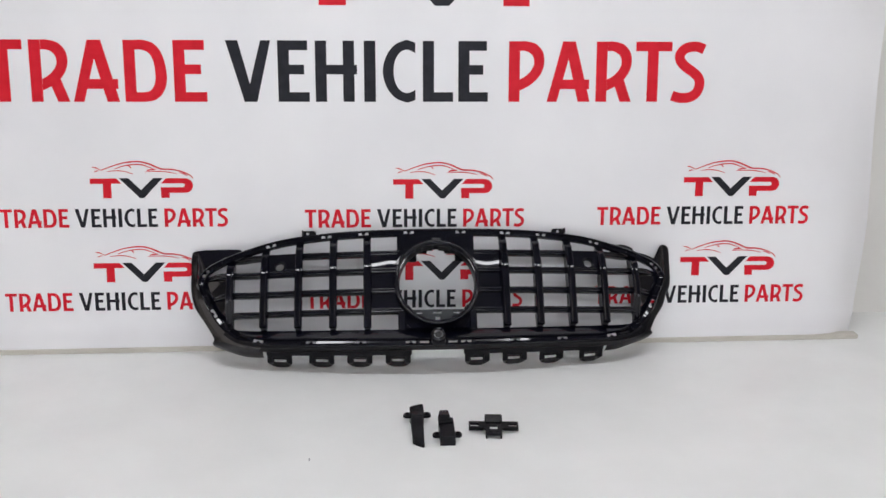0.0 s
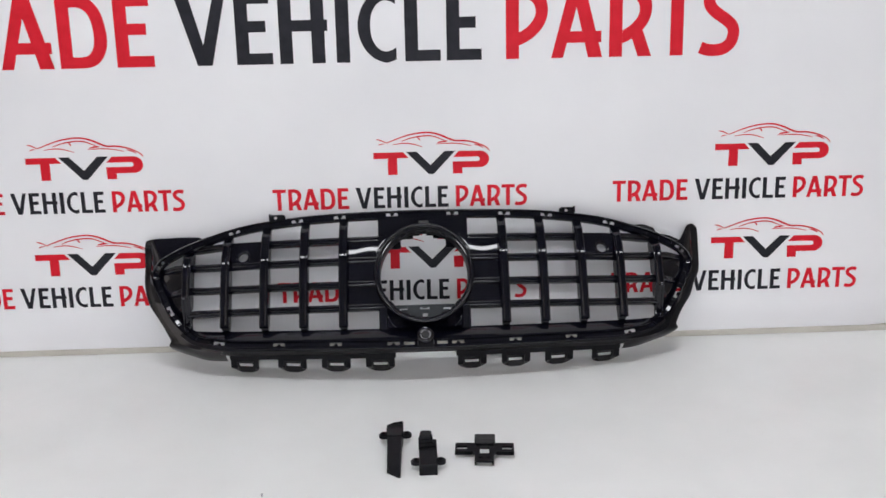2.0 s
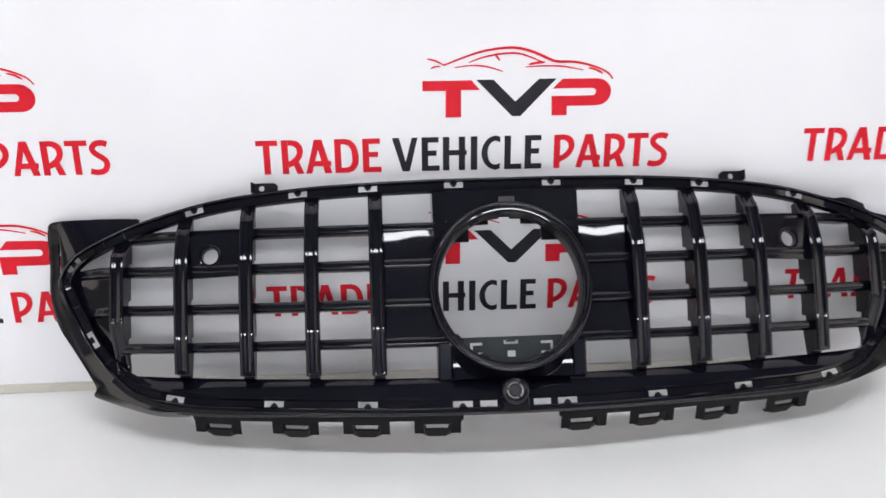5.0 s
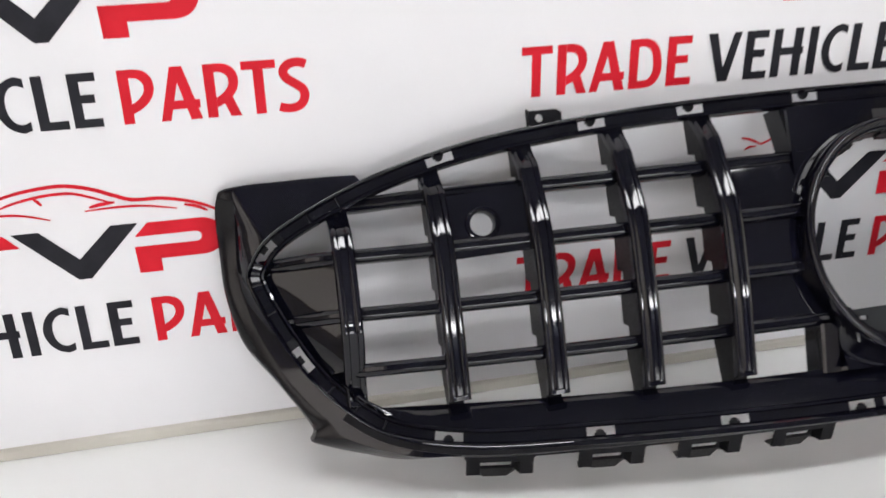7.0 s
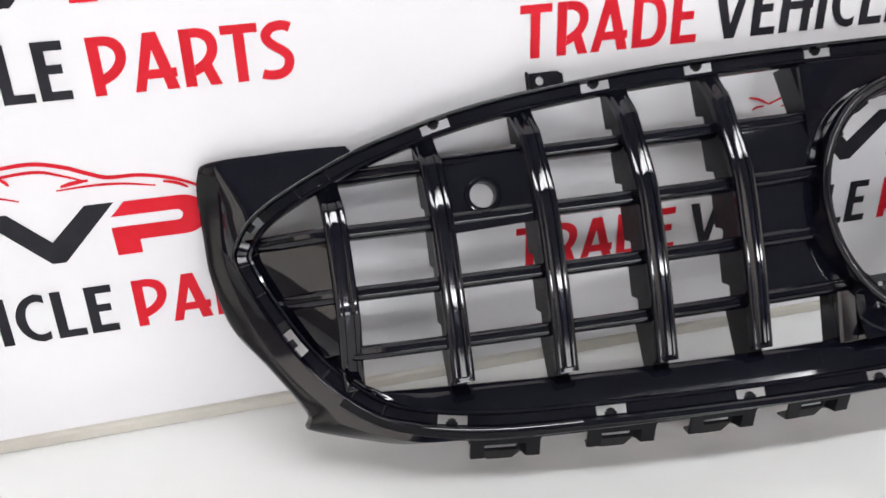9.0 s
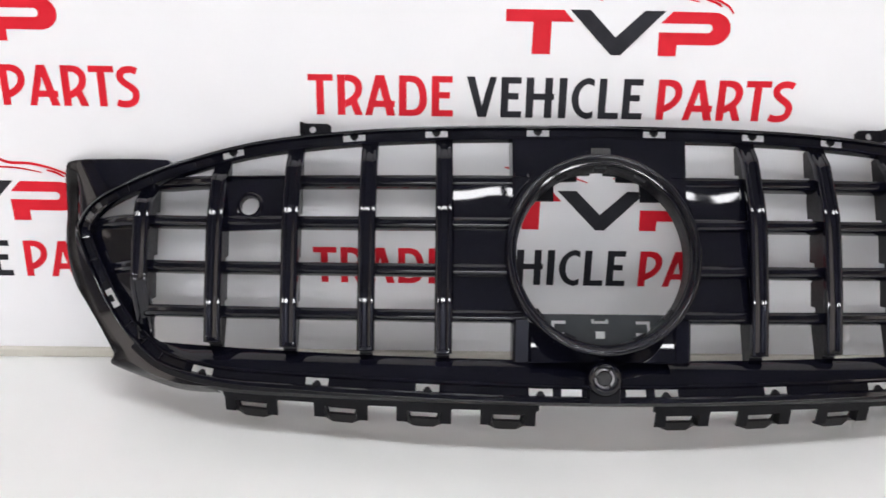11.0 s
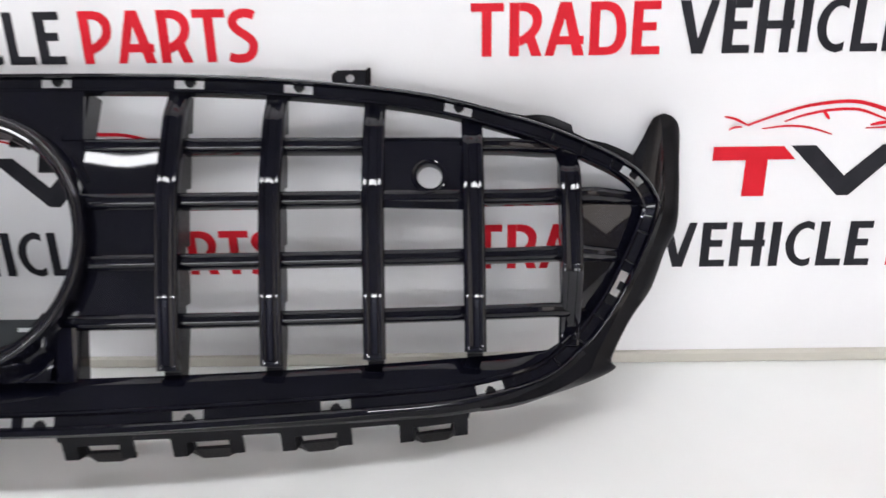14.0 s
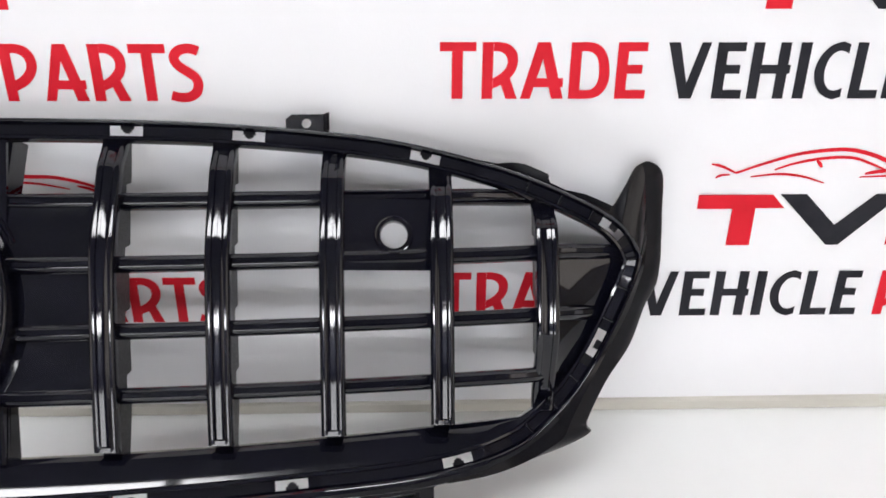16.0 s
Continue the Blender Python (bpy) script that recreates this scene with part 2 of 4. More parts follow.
def sag(x, z):
    """How far the sheet stands out from its plane: a soft roll above the hem, a curling right edge and the dent that the grille presses into it."""
    roll = 0.0035 * math.exp(-((z - 0.045) / 0.022) ** 2)
    roll += 0.0012 * math.sin(x * 5.0 + 1.0) * max(0.0, 1 - z / 0.07) ** 2
    curl = 0.05 * max(0.0, (x - 0.83) / 0.115) ** 2
    dent = 0.0125 * math.exp(-((x - 0.40) / 0.10) ** 2 - ((z - 0.205) / 0.035) ** 2)
    return -roll + dent + curl * (0.4 + 0.6 * max(0.0, 1 - z / 0.5))


banner = thing("banner", BOARD, "white vinyl banner with red and black lettering and car emblems", "banner")


def edge_x(z):
    """The right edge wavers and draws in towards the hem."""
    return RIGHT + 0.008 * math.sin(z * 9) - 0.022 * max(0.0, 1 - z / 0.25)


cols = [i / 130 for i in range(131)]
levels = [HEM + (TOP - HEM) * (k / 120) ** 1.5 for k in range(121)]
front = [[(LEFT + (edge_x(z) - LEFT) * c, sag(LEFT + (edge_x(z) - LEFT) * c, z), z) for c in cols] for z in levels]
back = [[(x, y + 0.002, z) for x, y, z in r] for r in front]
loops = [f + b[::-1] for f, b in zip(front, back)]
part("sheet", mesh_of("sheet", *sheet(loops, close_v=True, caps=True), FABRIC), banner, "white vinyl sheet")


# Strokes of the printed capitals; a letter is one high and as wide as told.
def bar(x0, x1, y0, y1, lean=0.0):
    return [(x0, y0), (x1, y0), (x1 + lean, y1), (x0 + lean, y1)]


S, Hh = 0.187, 0.157  # upright and level stroke


def band(outer, inner, per=5):
    """A curved stroke between two edges with as many points each."""
    o, i = ([(p.x, p.y) for p in spline([(x, y, 0) for x, y in edge], per)] for edge in (outer, inner))
    return [[o[k], o[k + 1], i[k + 1], i[k]] for k in range(len(o) - 1)]


def bowl(w):
    """The belly of P and R, whose foot runs down to the stem."""
    k = w / 0.61
    outer = [(S, 1), (0.30, 1), (0.46, 0.955), (0.575, 0.83), (0.605, 0.66), (0.565, 0.50), (0.475, 0.37), (0.34, 0.26), (S, 0.185)]
    inner = [(S, 1 - Hh), (0.27, 1 - Hh), (0.345, 0.815), (0.41, 0.75), (0.43, 0.65), (0.405, 0.56), (0.345, 0.48), (0.275, 0.42), (S, 0.37)]
    return band([(x * k, y) for x, y in outer], [(x * k, y) for x, y in inner])


def ribbon(points, width, taper=0.5):
    """A brush stroke through points, thinner at both ends, as quads."""
    pts = spline([(x, z, 0) for x, z in points], 5)
    out, n = [], len(pts)
    sides = []
    for i, p in enumerate(pts):
        d = (pts[min(i + 1, n - 1)] - pts[max(i - 1, 0)]).normalized()
        h = width / 2 * (taper + (1 - taper) * math.sin(math.pi * min(max(i / (n - 1), 0.04), 0.96)))
        sides.append(((p.x - d.y * h, p.y + d.x * h), (p.x + d.y * h, p.y - d.x * h)))
    for a, b in zip(sides, sides[1:]):
        out.append([a[0], b[0], b[1], a[1]])
    return out


def glyph(letter, w):
    if letter == "T":
        return [[bar(0, w, 1 - Hh, 1)], [bar(w * 0.48 - S / 2, w * 0.48 + S / 2, 0, 1 - Hh)]]
    if letter == "P":
        return [[bar(0, S, 0, 1)], bowl(w)]
    if letter == "R":
        return [[bar(0, S, 0, 1)], bowl(w), [[(0.31, 0.30), (w - 0.195, 0), (w, 0), (w - 0.145, 0.40)]]]
    if letter == "A":
        top = (w * 0.49, 0.705)
        return [[[(0, 0), (0.17, 0), top, (w * 0.355, 1)], [(w * 0.355, 1), top, (w * 0.645, 1)], [top, (w - 0.205, 0), (w, 0), (w * 0.645, 1)]], [bar(0.20, w - 0.015, 0.21, 0.37)]]
    if letter == "D":
        outer = [(S, 1), (0.33, 1), (0.50, 0.94), (0.63, 0.76), (w, 0.46), (0.665, 0.25), (0.57, 0.09), (0.42, 0.01), (S, 0)]
        inner = [(S, 1 - Hh), (0.30, 1 - Hh), (0.41, 0.79), (0.48, 0.66), (0.505, 0.44), (0.485, 0.29), (0.42, 0.19), (0.33, Hh), (S, Hh)]
        return [[bar(0, S, 0, 1)], band(outer, inner)]
    if letter == "E":
        return [[bar(0, S, 0, 1)], [bar(S, w * 0.955, 1 - Hh, 1)], [bar(S, w * 0.84, 0.45, 0.45 + Hh)], [bar(S, w, 0, Hh)]]
    if letter == "V":
        low, mid = (w * 0.53, 0.0), (w * 0.52, 0.29)
        return [[[(w * 0.39, 0), (0, 1), (0.20, 1), mid, low], [low, mid, (w - 0.165, 1), (w, 1), (w * 0.675, 0)]]]
    if letter == "H":
        return [[bar(0, S, 0, 1)], [bar(w - S - 0.045, w - 0.045, 0, 1)], [bar(S, w, 0.45, 0.45 + Hh)]]
    if letter == "I":
        return [[bar(0, w, 0, 1)]]
    if letter == "C":
        half = [(0.545, 0.47), (0.46, 0.50), (0.38, 0.51), (0.20, 0.43), (0.06, 0.25), (0.0, 0.0)]
        core = [(0.545, 0.30), (0.47, 0.34), (0.38, 0.353), (0.28, 0.30), (0.205, 0.175), (0.18, 0.0)]
        mirror = lambda pts: [(x, 0.5 + y) for x, y in pts] + [(x, 0.5 - y) for x, y in pts[-2::-1]]
        return [band(mirror(half), mirror(core))]
    if letter == "L":
        return [[bar(0, S, 0, 1)], [bar(S, w, 0, Hh)]]
    if letter == "S":
        line = [(0.53, 0.875), (0.43, 0.915), (0.32, 0.92), (0.20, 0.885), (0.118, 0.785), (0.135, 0.68), (0.225, 0.585), (0.355, 0.495), (0.445, 0.41), (0.475, 0.30),
                (0.435, 0.165), (0.335, 0.085), (0.22, 0.063), (0.11, 0.07), (0.005, 0.105)]
        return [ribbon([(x * w / 0.57, y) for x, y in line], 0.168, 1.0)]
    return []


def print_mesh(name, strokes, material, scale, lift=0.0006):
    """Flat print: each stroke, a list of polygons, is one sheet and lies a hair above the stroke before."""
    bm = bmesh.new()
    for k, polygons in enumerate(strokes):
        made = {}
        for poly in polygons:
            ring = []
            for x, z in poly:
                key = (round(x, 6), round(z, 6))
                if key not in made:
                    made[key] = bm.verts.new((x * scale, -lift - 0.00001 * k, z * scale))
                if made[key] not in ring:
                    ring.append(made[key])
            if len(ring) > 2:
                bm.faces.new(ring)
    bmesh.ops.recalc_face_normals(bm, faces=bm.faces)
    me = bpy.data.meshes.new(name)
    bm.to_mesh(me)
    bm.free()
    me.materials.append(material)
    return me


CAP = 0.0376  # height of the small capitals
WORDS = [  # word, ink, and where each letter starts and how wide it is, in small-print metres from the line's start
    ("TRADE", RED, [(0.0044, 0.0233), (0.0316, 0.0232), (0.0569, 0.0281), (0.0884, 0.0259), (0.1186, 0.0200)]),
    ("VEHICLE", INK, [(0.1507, 0.0277), (0.1826, 0.0194), (0.2058, 0.0260), (0.2362, 0.0072), (0.2479, 0.0207), (0.2731, 0.0191), (0.2955, 0.0188)]),
    ("PARTS", RED, [(0.3275, 0.0228), (0.3520, 0.0277), (0.3834, 0.0230), (0.4088, 0.0233), (0.4328, 0.0216)]),
]


def letter_strokes(letter, x, w):
    return [[[(x + a * CAP, b * CAP) for a, b in poly] for poly in stroke] for stroke in glyph(letter, w / CAP)]


# The emblem, in metres from the start of the line of small print and its foot.
E_X, E_Z = 0.1860, 0.0590


def em(points):
    """Emblem drawing units (a hundredth of its height) to metres."""
    return [(E_X + a * 0.0004, E_Z + b * 0.0004) for a, b in points]


STEM = [(-4, 99), (126, 99), (150, 73), (99, 73), (99, 0), (57, 0), (58, 72), (-4, 72)]
CHEVRON = [(139, 100), (185, 100), (245, 40), (307, 100), (354, 100), (259, 0), (237, 0)]
BOWL = [(345, 73), (370, 99)] + [(463 + 40 * math.cos(radians(a)), 62 + 36.5 * math.sin(radians(a))) for a in range(90, -91, -12)] + [
    (385, 25.5), (385, 0), (344, 0), (342, 53)] + [(452 + 10 * math.cos(radians(a)), 63 + 10 * math.sin(radians(a))) for a in range(-90, 91, 30)]
CAR = [
    ([(10, 157), (30, 152), (54, 140)], 5),
    ([(54, 140), (99, 157), (153, 174), (207, 182), (248, 182), (290, 171), (326, 155), (354, 145), (403, 143), (453, 131), (490, 114), (505, 97)], 7.5),
    ([(20, 131), (29, 136), (44, 137)], 4.5),
    ([(81, 133), (127, 138), (168, 134), (210, 121)], 4.5),
    ([(120, 146), (154, 158), (201, 167), (249, 168), (284, 157), (317, 143)], 5.5),
    ([(190, 163), (196, 157), (201, 150)], 6),
    ([(278, 138), (299, 142), (322, 144)], 7),
    ([(270, 132), (327, 134), (376, 131), (426, 121)], 4.5),
    ([(439, 127), (461, 121), (478, 111)], 6),
]


def motif_meshes(scale):
    """Every letter and emblem stroke of one print: name, mesh, label."""
    made = []
    for word, ink, places in WORDS:
        for letter, (x, w) in zip(word, places):
            made.append(("printed_letter", print_mesh("printed_letter", letter_strokes(letter, x, w), ink, scale), "red letter" if ink is RED else "black letter"))
    made.append(("emblem_stem", print_mesh("emblem_stem", [[em(STEM)]], RED, scale), "red emblem block"))
    made.append(("emblem_chevron", print_mesh("emblem_chevron", [[em(CHEVRON)]], INK, scale), "black emblem chevron"))
    made.append(("emblem_bowl", print_mesh("emblem_bowl", [[em(BOWL)]], RED, scale), "red emblem hook"))
    for stroke, width in CAR:
        made.append(("car_stroke", print_mesh("car_stroke", [ribbon(em(stroke), width * 0.0004)], RED, scale), "thin red stroke of a sports car outline"))
    return made


small, big = motif_meshes(1.0245), motif_meshes(3.25)
MOTIFS = [(-0.2775, 0.2592, small), (-0.8970, 0.2662, small), (0.3392, 0.2581, small),
          (-0.2792, 0.0850, small), (-0.9012, 0.0897, small), (0.3388, 0.0856, small), (-0.9126, 0.5224, big)]
TILT = -0.225  # the print runs down a little
for x, z, meshes in MOTIFS:
    for name, me, label in meshes:
        part(name, me, banner, label, pose(x, 0, z, 0, -TILT, 0))

# ---- the grille ----
# x runs along the grille, v up its leaning face, w out of the face towards the viewer.
FACE = radians(38.7)
SF, CF = math.sin(FACE), math.cos(FACE)
FOOT_Y, FOOT_Z = -0.162, 0.073


def gp(x, v, w):
    return Vector((0.9935 * x, FOOT_Y + SF * v - CF * w, FOOT_Z + CF * v + SF * w))


grille = thing("car_grille", pose(-0.0050, -0.0067, 0.0005, 0, 0.22, 0.46), "gloss black slatted car front grille leaning on the banner", "car grille")


def bow(x, k):
    """How far the face falls back towards its ends."""
    a = abs(x)
    return -k * (a * a if a < 0.38 else 0.1444 + 0.45 * (a - 0.38))


def rim_w(x, v):
    low = 1 - min(max(v / 0.24, 0), 1)
    a = abs(x)
    out = max(0.0, a - 0.38)
    return -(0.267 + 0.059 * low) * (a * a if a < 0.38 else 0.1444 + 0.62 * out) + 2.0 * (v - 0.14) * out  # the ends twist: forward above, back below


def crest(v):
    """Outward swell of the slats: straight stretches with a tight bend a third from the top and a slighter one below."""
    soft = lambda q, r=0.010: 0.5 * (q + math.hypot(q, r))
    d = v - 0.156
    return 0.0190 - 0.23 * soft(d) - 0.135 * soft(-d) - 0.085 * soft(-d - 0.072, 0.006)


def face_w(x, v):
    return crest(v) + bow(x, 0.266)


HALF = [(0.0, 0.2435), (0.07, 0.2435), (0.14, 0.2432), (0.205, 0.2418), (0.265, 0.2385), (0.31, 0.2345), (0.35, 0.2278), (0.395, 0.2165), (0.44, 0.1990),
        (0.473, 0.1815), (0.4885, 0.1620), (0.4890, 0.1460), (0.4725, 0.1080), (0.4535, 0.0755), (0.430, 0.0485), (0.397, 0.0250), (0.340, 0.0095),
        (0.26, 0.0020), (0.18, -0.0030), (0.09, -0.0070)]
LOOP = HALF + [(0.0, -0.0085)] + [(-x, v) for x, v in HALF[:0:-1]]
rim_line = [(p.x, p.y) for p in spline([(x, v, 0) for x, v in LOOP], 12, closed=True)]
# even steps along the line
dist = [0.0]
for a, b in zip(rim_line, rim_line[1:] + rim_line[:1]):
    dist.append(dist[-1] + math.hypot(b[0] - a[0], b[1] - a[1]))
STEPS = 1680
even, k = [], 0
for i in range(STEPS):
    s = dist[-1] * i / STEPS
    while dist[k + 1] < s:
        k += 1
    f = (s - dist[k]) / (dist[k + 1] - dist[k])
    a, b = rim_line[k], rim_line[(k + 1) % len(rim_line)]
    even.append((a[0] + (b[0] - a[0]) * f, a[1] + (b[1] - a[1]) * f))


def inward(i, reach=8):
    a, b = even[i - reach], even[(i + reach) % STEPS]
    d = Vector((b[0] - a[0], b[1] - a[1])).normalized()
    return d.y, -d.x  # the loop runs clockwise


def offset(i, d):
    n = inward(i)
    return even[i][0] + n[0] * d, even[i][1] + n[1] * d


# Channel section: distance inward, height over the rim's face.
SECTION = [(0.0016, -0.0095), (0.0002, -0.0080), (0.0, -0.001), (0.0005, 0.0002), (0.0010, 0.0001), (0.0023, -0.0010), (0.0030, -0.0045), (0.0034, -0.0050),
           (0.0096, -0.0056), (0.0100, -0.0052), (0.0106, -0.0012), (0.0112, -0.0006), (0.0128, -0.0006), (0.0134, -0.0014), (0.0138, -0.0100)]
FLOOR_J = 7  # the face between points 7 and 8 is the channel's floor
rim_rows = []
for i in range(STEPS):
    row = []
    wide = 0.003 * min(max((0.03 - even[i][1]) / 0.03, 0), 1)  # the lower lip is broader
    for j, (d, h) in enumerate(SECTION):
        x, v = offset(i, d + (wide if j > 3 else 0))
        row.append(gp(x, v, rim_w(*even[i]) + h))
    rim_rows.append(row)
# Slots through the channel's floor
SLOT_SPOTS = [(sx * x, v) for sx in (-1, 1) for x, v in ((0.0535, 0.243), (0.1475, 0.242), (0.225, 0.24), (0.3415, 0.23), (0.476, 0.1790), (0.4640, 0.0910),
                                                        (0.362, 0.0150), (0.253, 0.0005), (0.154, -0.005), (0.0555, -0.0085), (0.0288, -0.009))]
STEP = dist[-1] / STEPS
slots = set()
slot_middles = []
for x, v in SLOT_SPOTS:
    m = min(range(STEPS), key=lambda i: (even[i][0] - x) ** 2 + (even[i][1] - v) ** 2)
    n = round((0.0205 if abs(x) > 0.04 else 0.017) / STEP / 2)
    if abs(x) > 0.44:
        n = round(0.028 / STEP / 2)
    slot_middles.append((m, n, x, v))
    slots |= {((m + d) % STEPS, FLOOR_J) for d in range(-n, n)}
rim = part("rim", mesh_of("rim", *sheet(rim_rows, close_u=True, skip=slots), GLOSS, sharp=38), grille, "gloss black channelled rim with clip slots")


def run(i, n, d0, d1, h0, h1, thick):
    """A small block that follows the rim's channel."""
    rows = []
    for s in range(n + 1):
        m = (i + s) % STEPS
        w = rim_w(*even[m])
        wide = 0.003 * min(max((0.03 - even[m][1]) / 0.03, 0), 1)
        (x0, v0), (x1, v1) = offset(m, d0 + wide), offset(m, d1 + wide)
        rows.append([gp(x0, v0, w + h0), gp(x1, v1, w + h1), gp(x1, v1, w + h1 - thick), gp(x0, v0, w + h0 - thick)])
    return sheet(rows, close_v=True, caps=True)


# A hook stands in each wide slot.
for m, n, x, v in slot_middles:
    if abs(x) > 0.44:
        part("clip_hook", mesh_of("clip_hook", *join(run(m - 5, 5, 0.0030, 0.0066, -0.006, -0.006, 0.003), run(m + n - 6, 6, 0.0030, 0.0100, -0.0052, -0.0052, 0.003)), SATIN), rim)
    elif abs(x) > 0.04:
        part("clip_hook", mesh_of("clip_hook", *join(run(m - 3, 6, 0.0028, 0.0052, -0.0058, -0.0058, 0.0025), run(m - 2, 4, 0.0052, 0.0068, -0.0058, -0.0060, 0.0025), run(m - 1, 2, 0.0068, 0.0076, -0.0060, -0.0062, 0.0025)), SATIN), rim)
# Cross ribs in the channel round both ends
for m in range(STEPS):
    x, v = even[m]
    if abs(x) > 0.40 and m % 19 == 0 and not any((m + d) % STEPS == s[0] for d in (-3, -2, -1, 0, 1, 2, 3) for s in slots):
        part("channel_rib", mesh_of("channel_rib", *run(m, 1, 0.0030, 0.0100, -0.0040, -0.0040, 0.003), SATIN), rim)


def rim_inner(x, upper, d=0.0128):
    """Height of the rim's inner edge at x."""
    for i in range(STEPS):
        (xa, va), (xb, vb) = offset(i, d), offset((i + 1) % STEPS, d)
        if (va > 0.13) == upper and xa != xb and (xa - x) * (xb - x) <= 0:
            return va + (vb - va) * (x - xa) / (xb - xa)
    return 0.13


def foot_v(x):
    """Where the slats end on the lower ledge."""
    return 0.0285 + 0.115 * x * x


def ledge_at(x):
    """The ledge's inner and outer edge: height and depth of each."""
    v_in = rim_inner(x, False, 0.0136)
    v_out = max(foot_v(x), v_in + 0.0015)
    w_in = rim_w(x, v_in) - 0.002
    k = (v_out - v_in) / math.hypot(v_out - v_in, 0.006)
    w_full = crest(v_out) + bow(x, 0.266) - 0.0095 - 0.009 * min(abs(x) / 0.36, 1) ** 2
    return v_in, w_in, v_out, w_in + (w_full - w_in) * k


# Upright slats
UPRIGHTS = [0.1405, 0.2095, 0.2795, 0.3500, 0.4205]
LEVELS = [0.1895, 0.1490, 0.1075, 0.0675]  # in the middle; they rise a little to the ends
RISE = 0.055
SLAT = [(-0.0080, -0.0060), (-0.0079, -0.0030), (-0.0075, -0.0013), (-0.0067, -0.0004), (-0.0056, 0.0), (-0.0041, -0.0001), (-0.0034, -0.0004), (-0.0029, -0.0013), (-0.0018, -0.0016)]
SLAT += [(-a, h) for a, h in reversed(SLAT)]


def slat_depth(v, v0, v1, lift=0.0):
    """The back edge is stepped between the levels."""
    marks = [v0] + [q + lift for q in sorted(LEVELS)] + [v1]
    for a, b in zip(marks, marks[1:]):
        if a <= v <= b:
            f = (v - a) / (b - a)
            if a == v0:  # the lowest stretch tapers towards the ledge
                return 0.0300 + 0.010 * f
            k = min(max((f - 0.30) / 0.09, 0), 1)
            return 0.0300 + 0.0105 * k * k * (3 - 2 * k) - 0.002 * max(0.0, f - 0.39)
    return 0.023


def slat(x, v0, v1):
    lift = RISE * x * x
    start = v0 + (0.0 if abs(x) > 0.4 else 0.0042)  # the front ends above the ledge's edge, the fin runs down to it
    ledge_w = ledge_at(x)[3]
    stops = {v0, v1, start - 0.0003}
    marks = [v0] + [q + lift for q in sorted(LEVELS)] + [v1]
    for a, b in zip(marks, marks[1:]):
        for f in (0.28, 0.30, 0.32, 0.335, 0.345, 0.355, 0.37, 0.39):
            stops.add(a + (b - a) * f)
    n = 46
    stops |= {v0 + (v1 - v0) * i / n for i in range(n + 1)}
    stops |= {start + d for d in (0.0, 0.003, 0.0036)} | {v1 - d for d in (0.003, 0.0036)}
    rows, fin = [], []
    for v in sorted(stops):
        tuck = min(max(1 - (v1 - v) / 0.022, 0), 1)  # the upper end dips under the rim
        tuck = tuck * tuck * (3 - 2 * tuck)
        w = face_w(x, v) * (1 - tuck) + min(face_w(x, v), rim_w(x, v1) - 0.0045) * tuck
        if abs(x) > 0.4:  # the outermost slat also dips under the rim below
            dip = min(max(1 - (v - v0) / 0.055, 0), 1)
            dip = dip * dip * (3 - 2 * dip)
            w = w * (1 - dip) + min(w, rim_w(x, v0) - 0.0060) * dip
        end = min(v - start, v1 - v)
        groove = min(max((end - 0.003) / 0.0006, 0), 1)
        tilt = -2 * 0.26 * x  # the slat faces along the bow
        row = [gp(x + a, v, w + (h * groove if abs(a) < 0.0042 else h) + tilt * a * 0.4) for a, h in SLAT]
        row += [gp(x + 0.0060, v, w - 0.0090), gp(x - 0.0060, v, w - 0.0090)]
        if v >= start:
            rows.append(row)
        d = slat_depth(v, v0, v1, lift)
        base = face_w(x, min(v, 0.160)) - 0.002  # the fin's back edge runs straight up where the front dips
        front = w - 0.0070 if v >= start else min(w - 0.0070, ledge_w - 0.002)
        fin.append([gp(x + 0.0058, v, front), gp(x + 0.0052, v, base - d), gp(x - 0.0052, v, base - d), gp(x - 0.0058, v, front)])
    return sheet(rows, close_v=True, caps=True), sheet(fin, close_v=True, caps=True)


for sx in (-1, 1):
    for x in UPRIGHTS:
        v1 = rim_inner(sx * x, True) + 0.002
        v0 = rim_inner(x, False) - 0.005 if x > 0.4 else max(foot_v(x), rim_inner(x, False)) if x > 0.35 else foot_v(x) - 0.0005
        front_face, fin = slat(sx * x, v0, v1)
        upright = part("upright_slat", mesh_of("upright_slat", *front_face, GLOSS, sharp=28), grille)
        part("slat_fin", mesh_of("slat_fin", *fin, SATIN, sharp=28), upright, "satin black stepped rear fin")

# Level slats, each from the middle ring to the rim
CENTRE_V, RING = 0.1217, 0.087
LEVEL_SECTION = [(0.0048, -0.0160), (0.0051, -0.0022), (0.0046, -0.0006), (0.0037, 0.0), (0.0026, -0.0006), (0.0019, -0.0015), (-0.0008, -0.0018), (-0.0014, -0.0012),
                 (-0.0026, -0.0016), (-0.0043, -0.0034), (-0.0051, -0.0062), (-0.0048, -0.0160)]


def rim_end(v, d=0.0125):
    best = max((offset(i, d)[0] for i in range(STEPS) if abs(offset(i, d)[1] - v) < 0.0015), default=0.4)
    return best


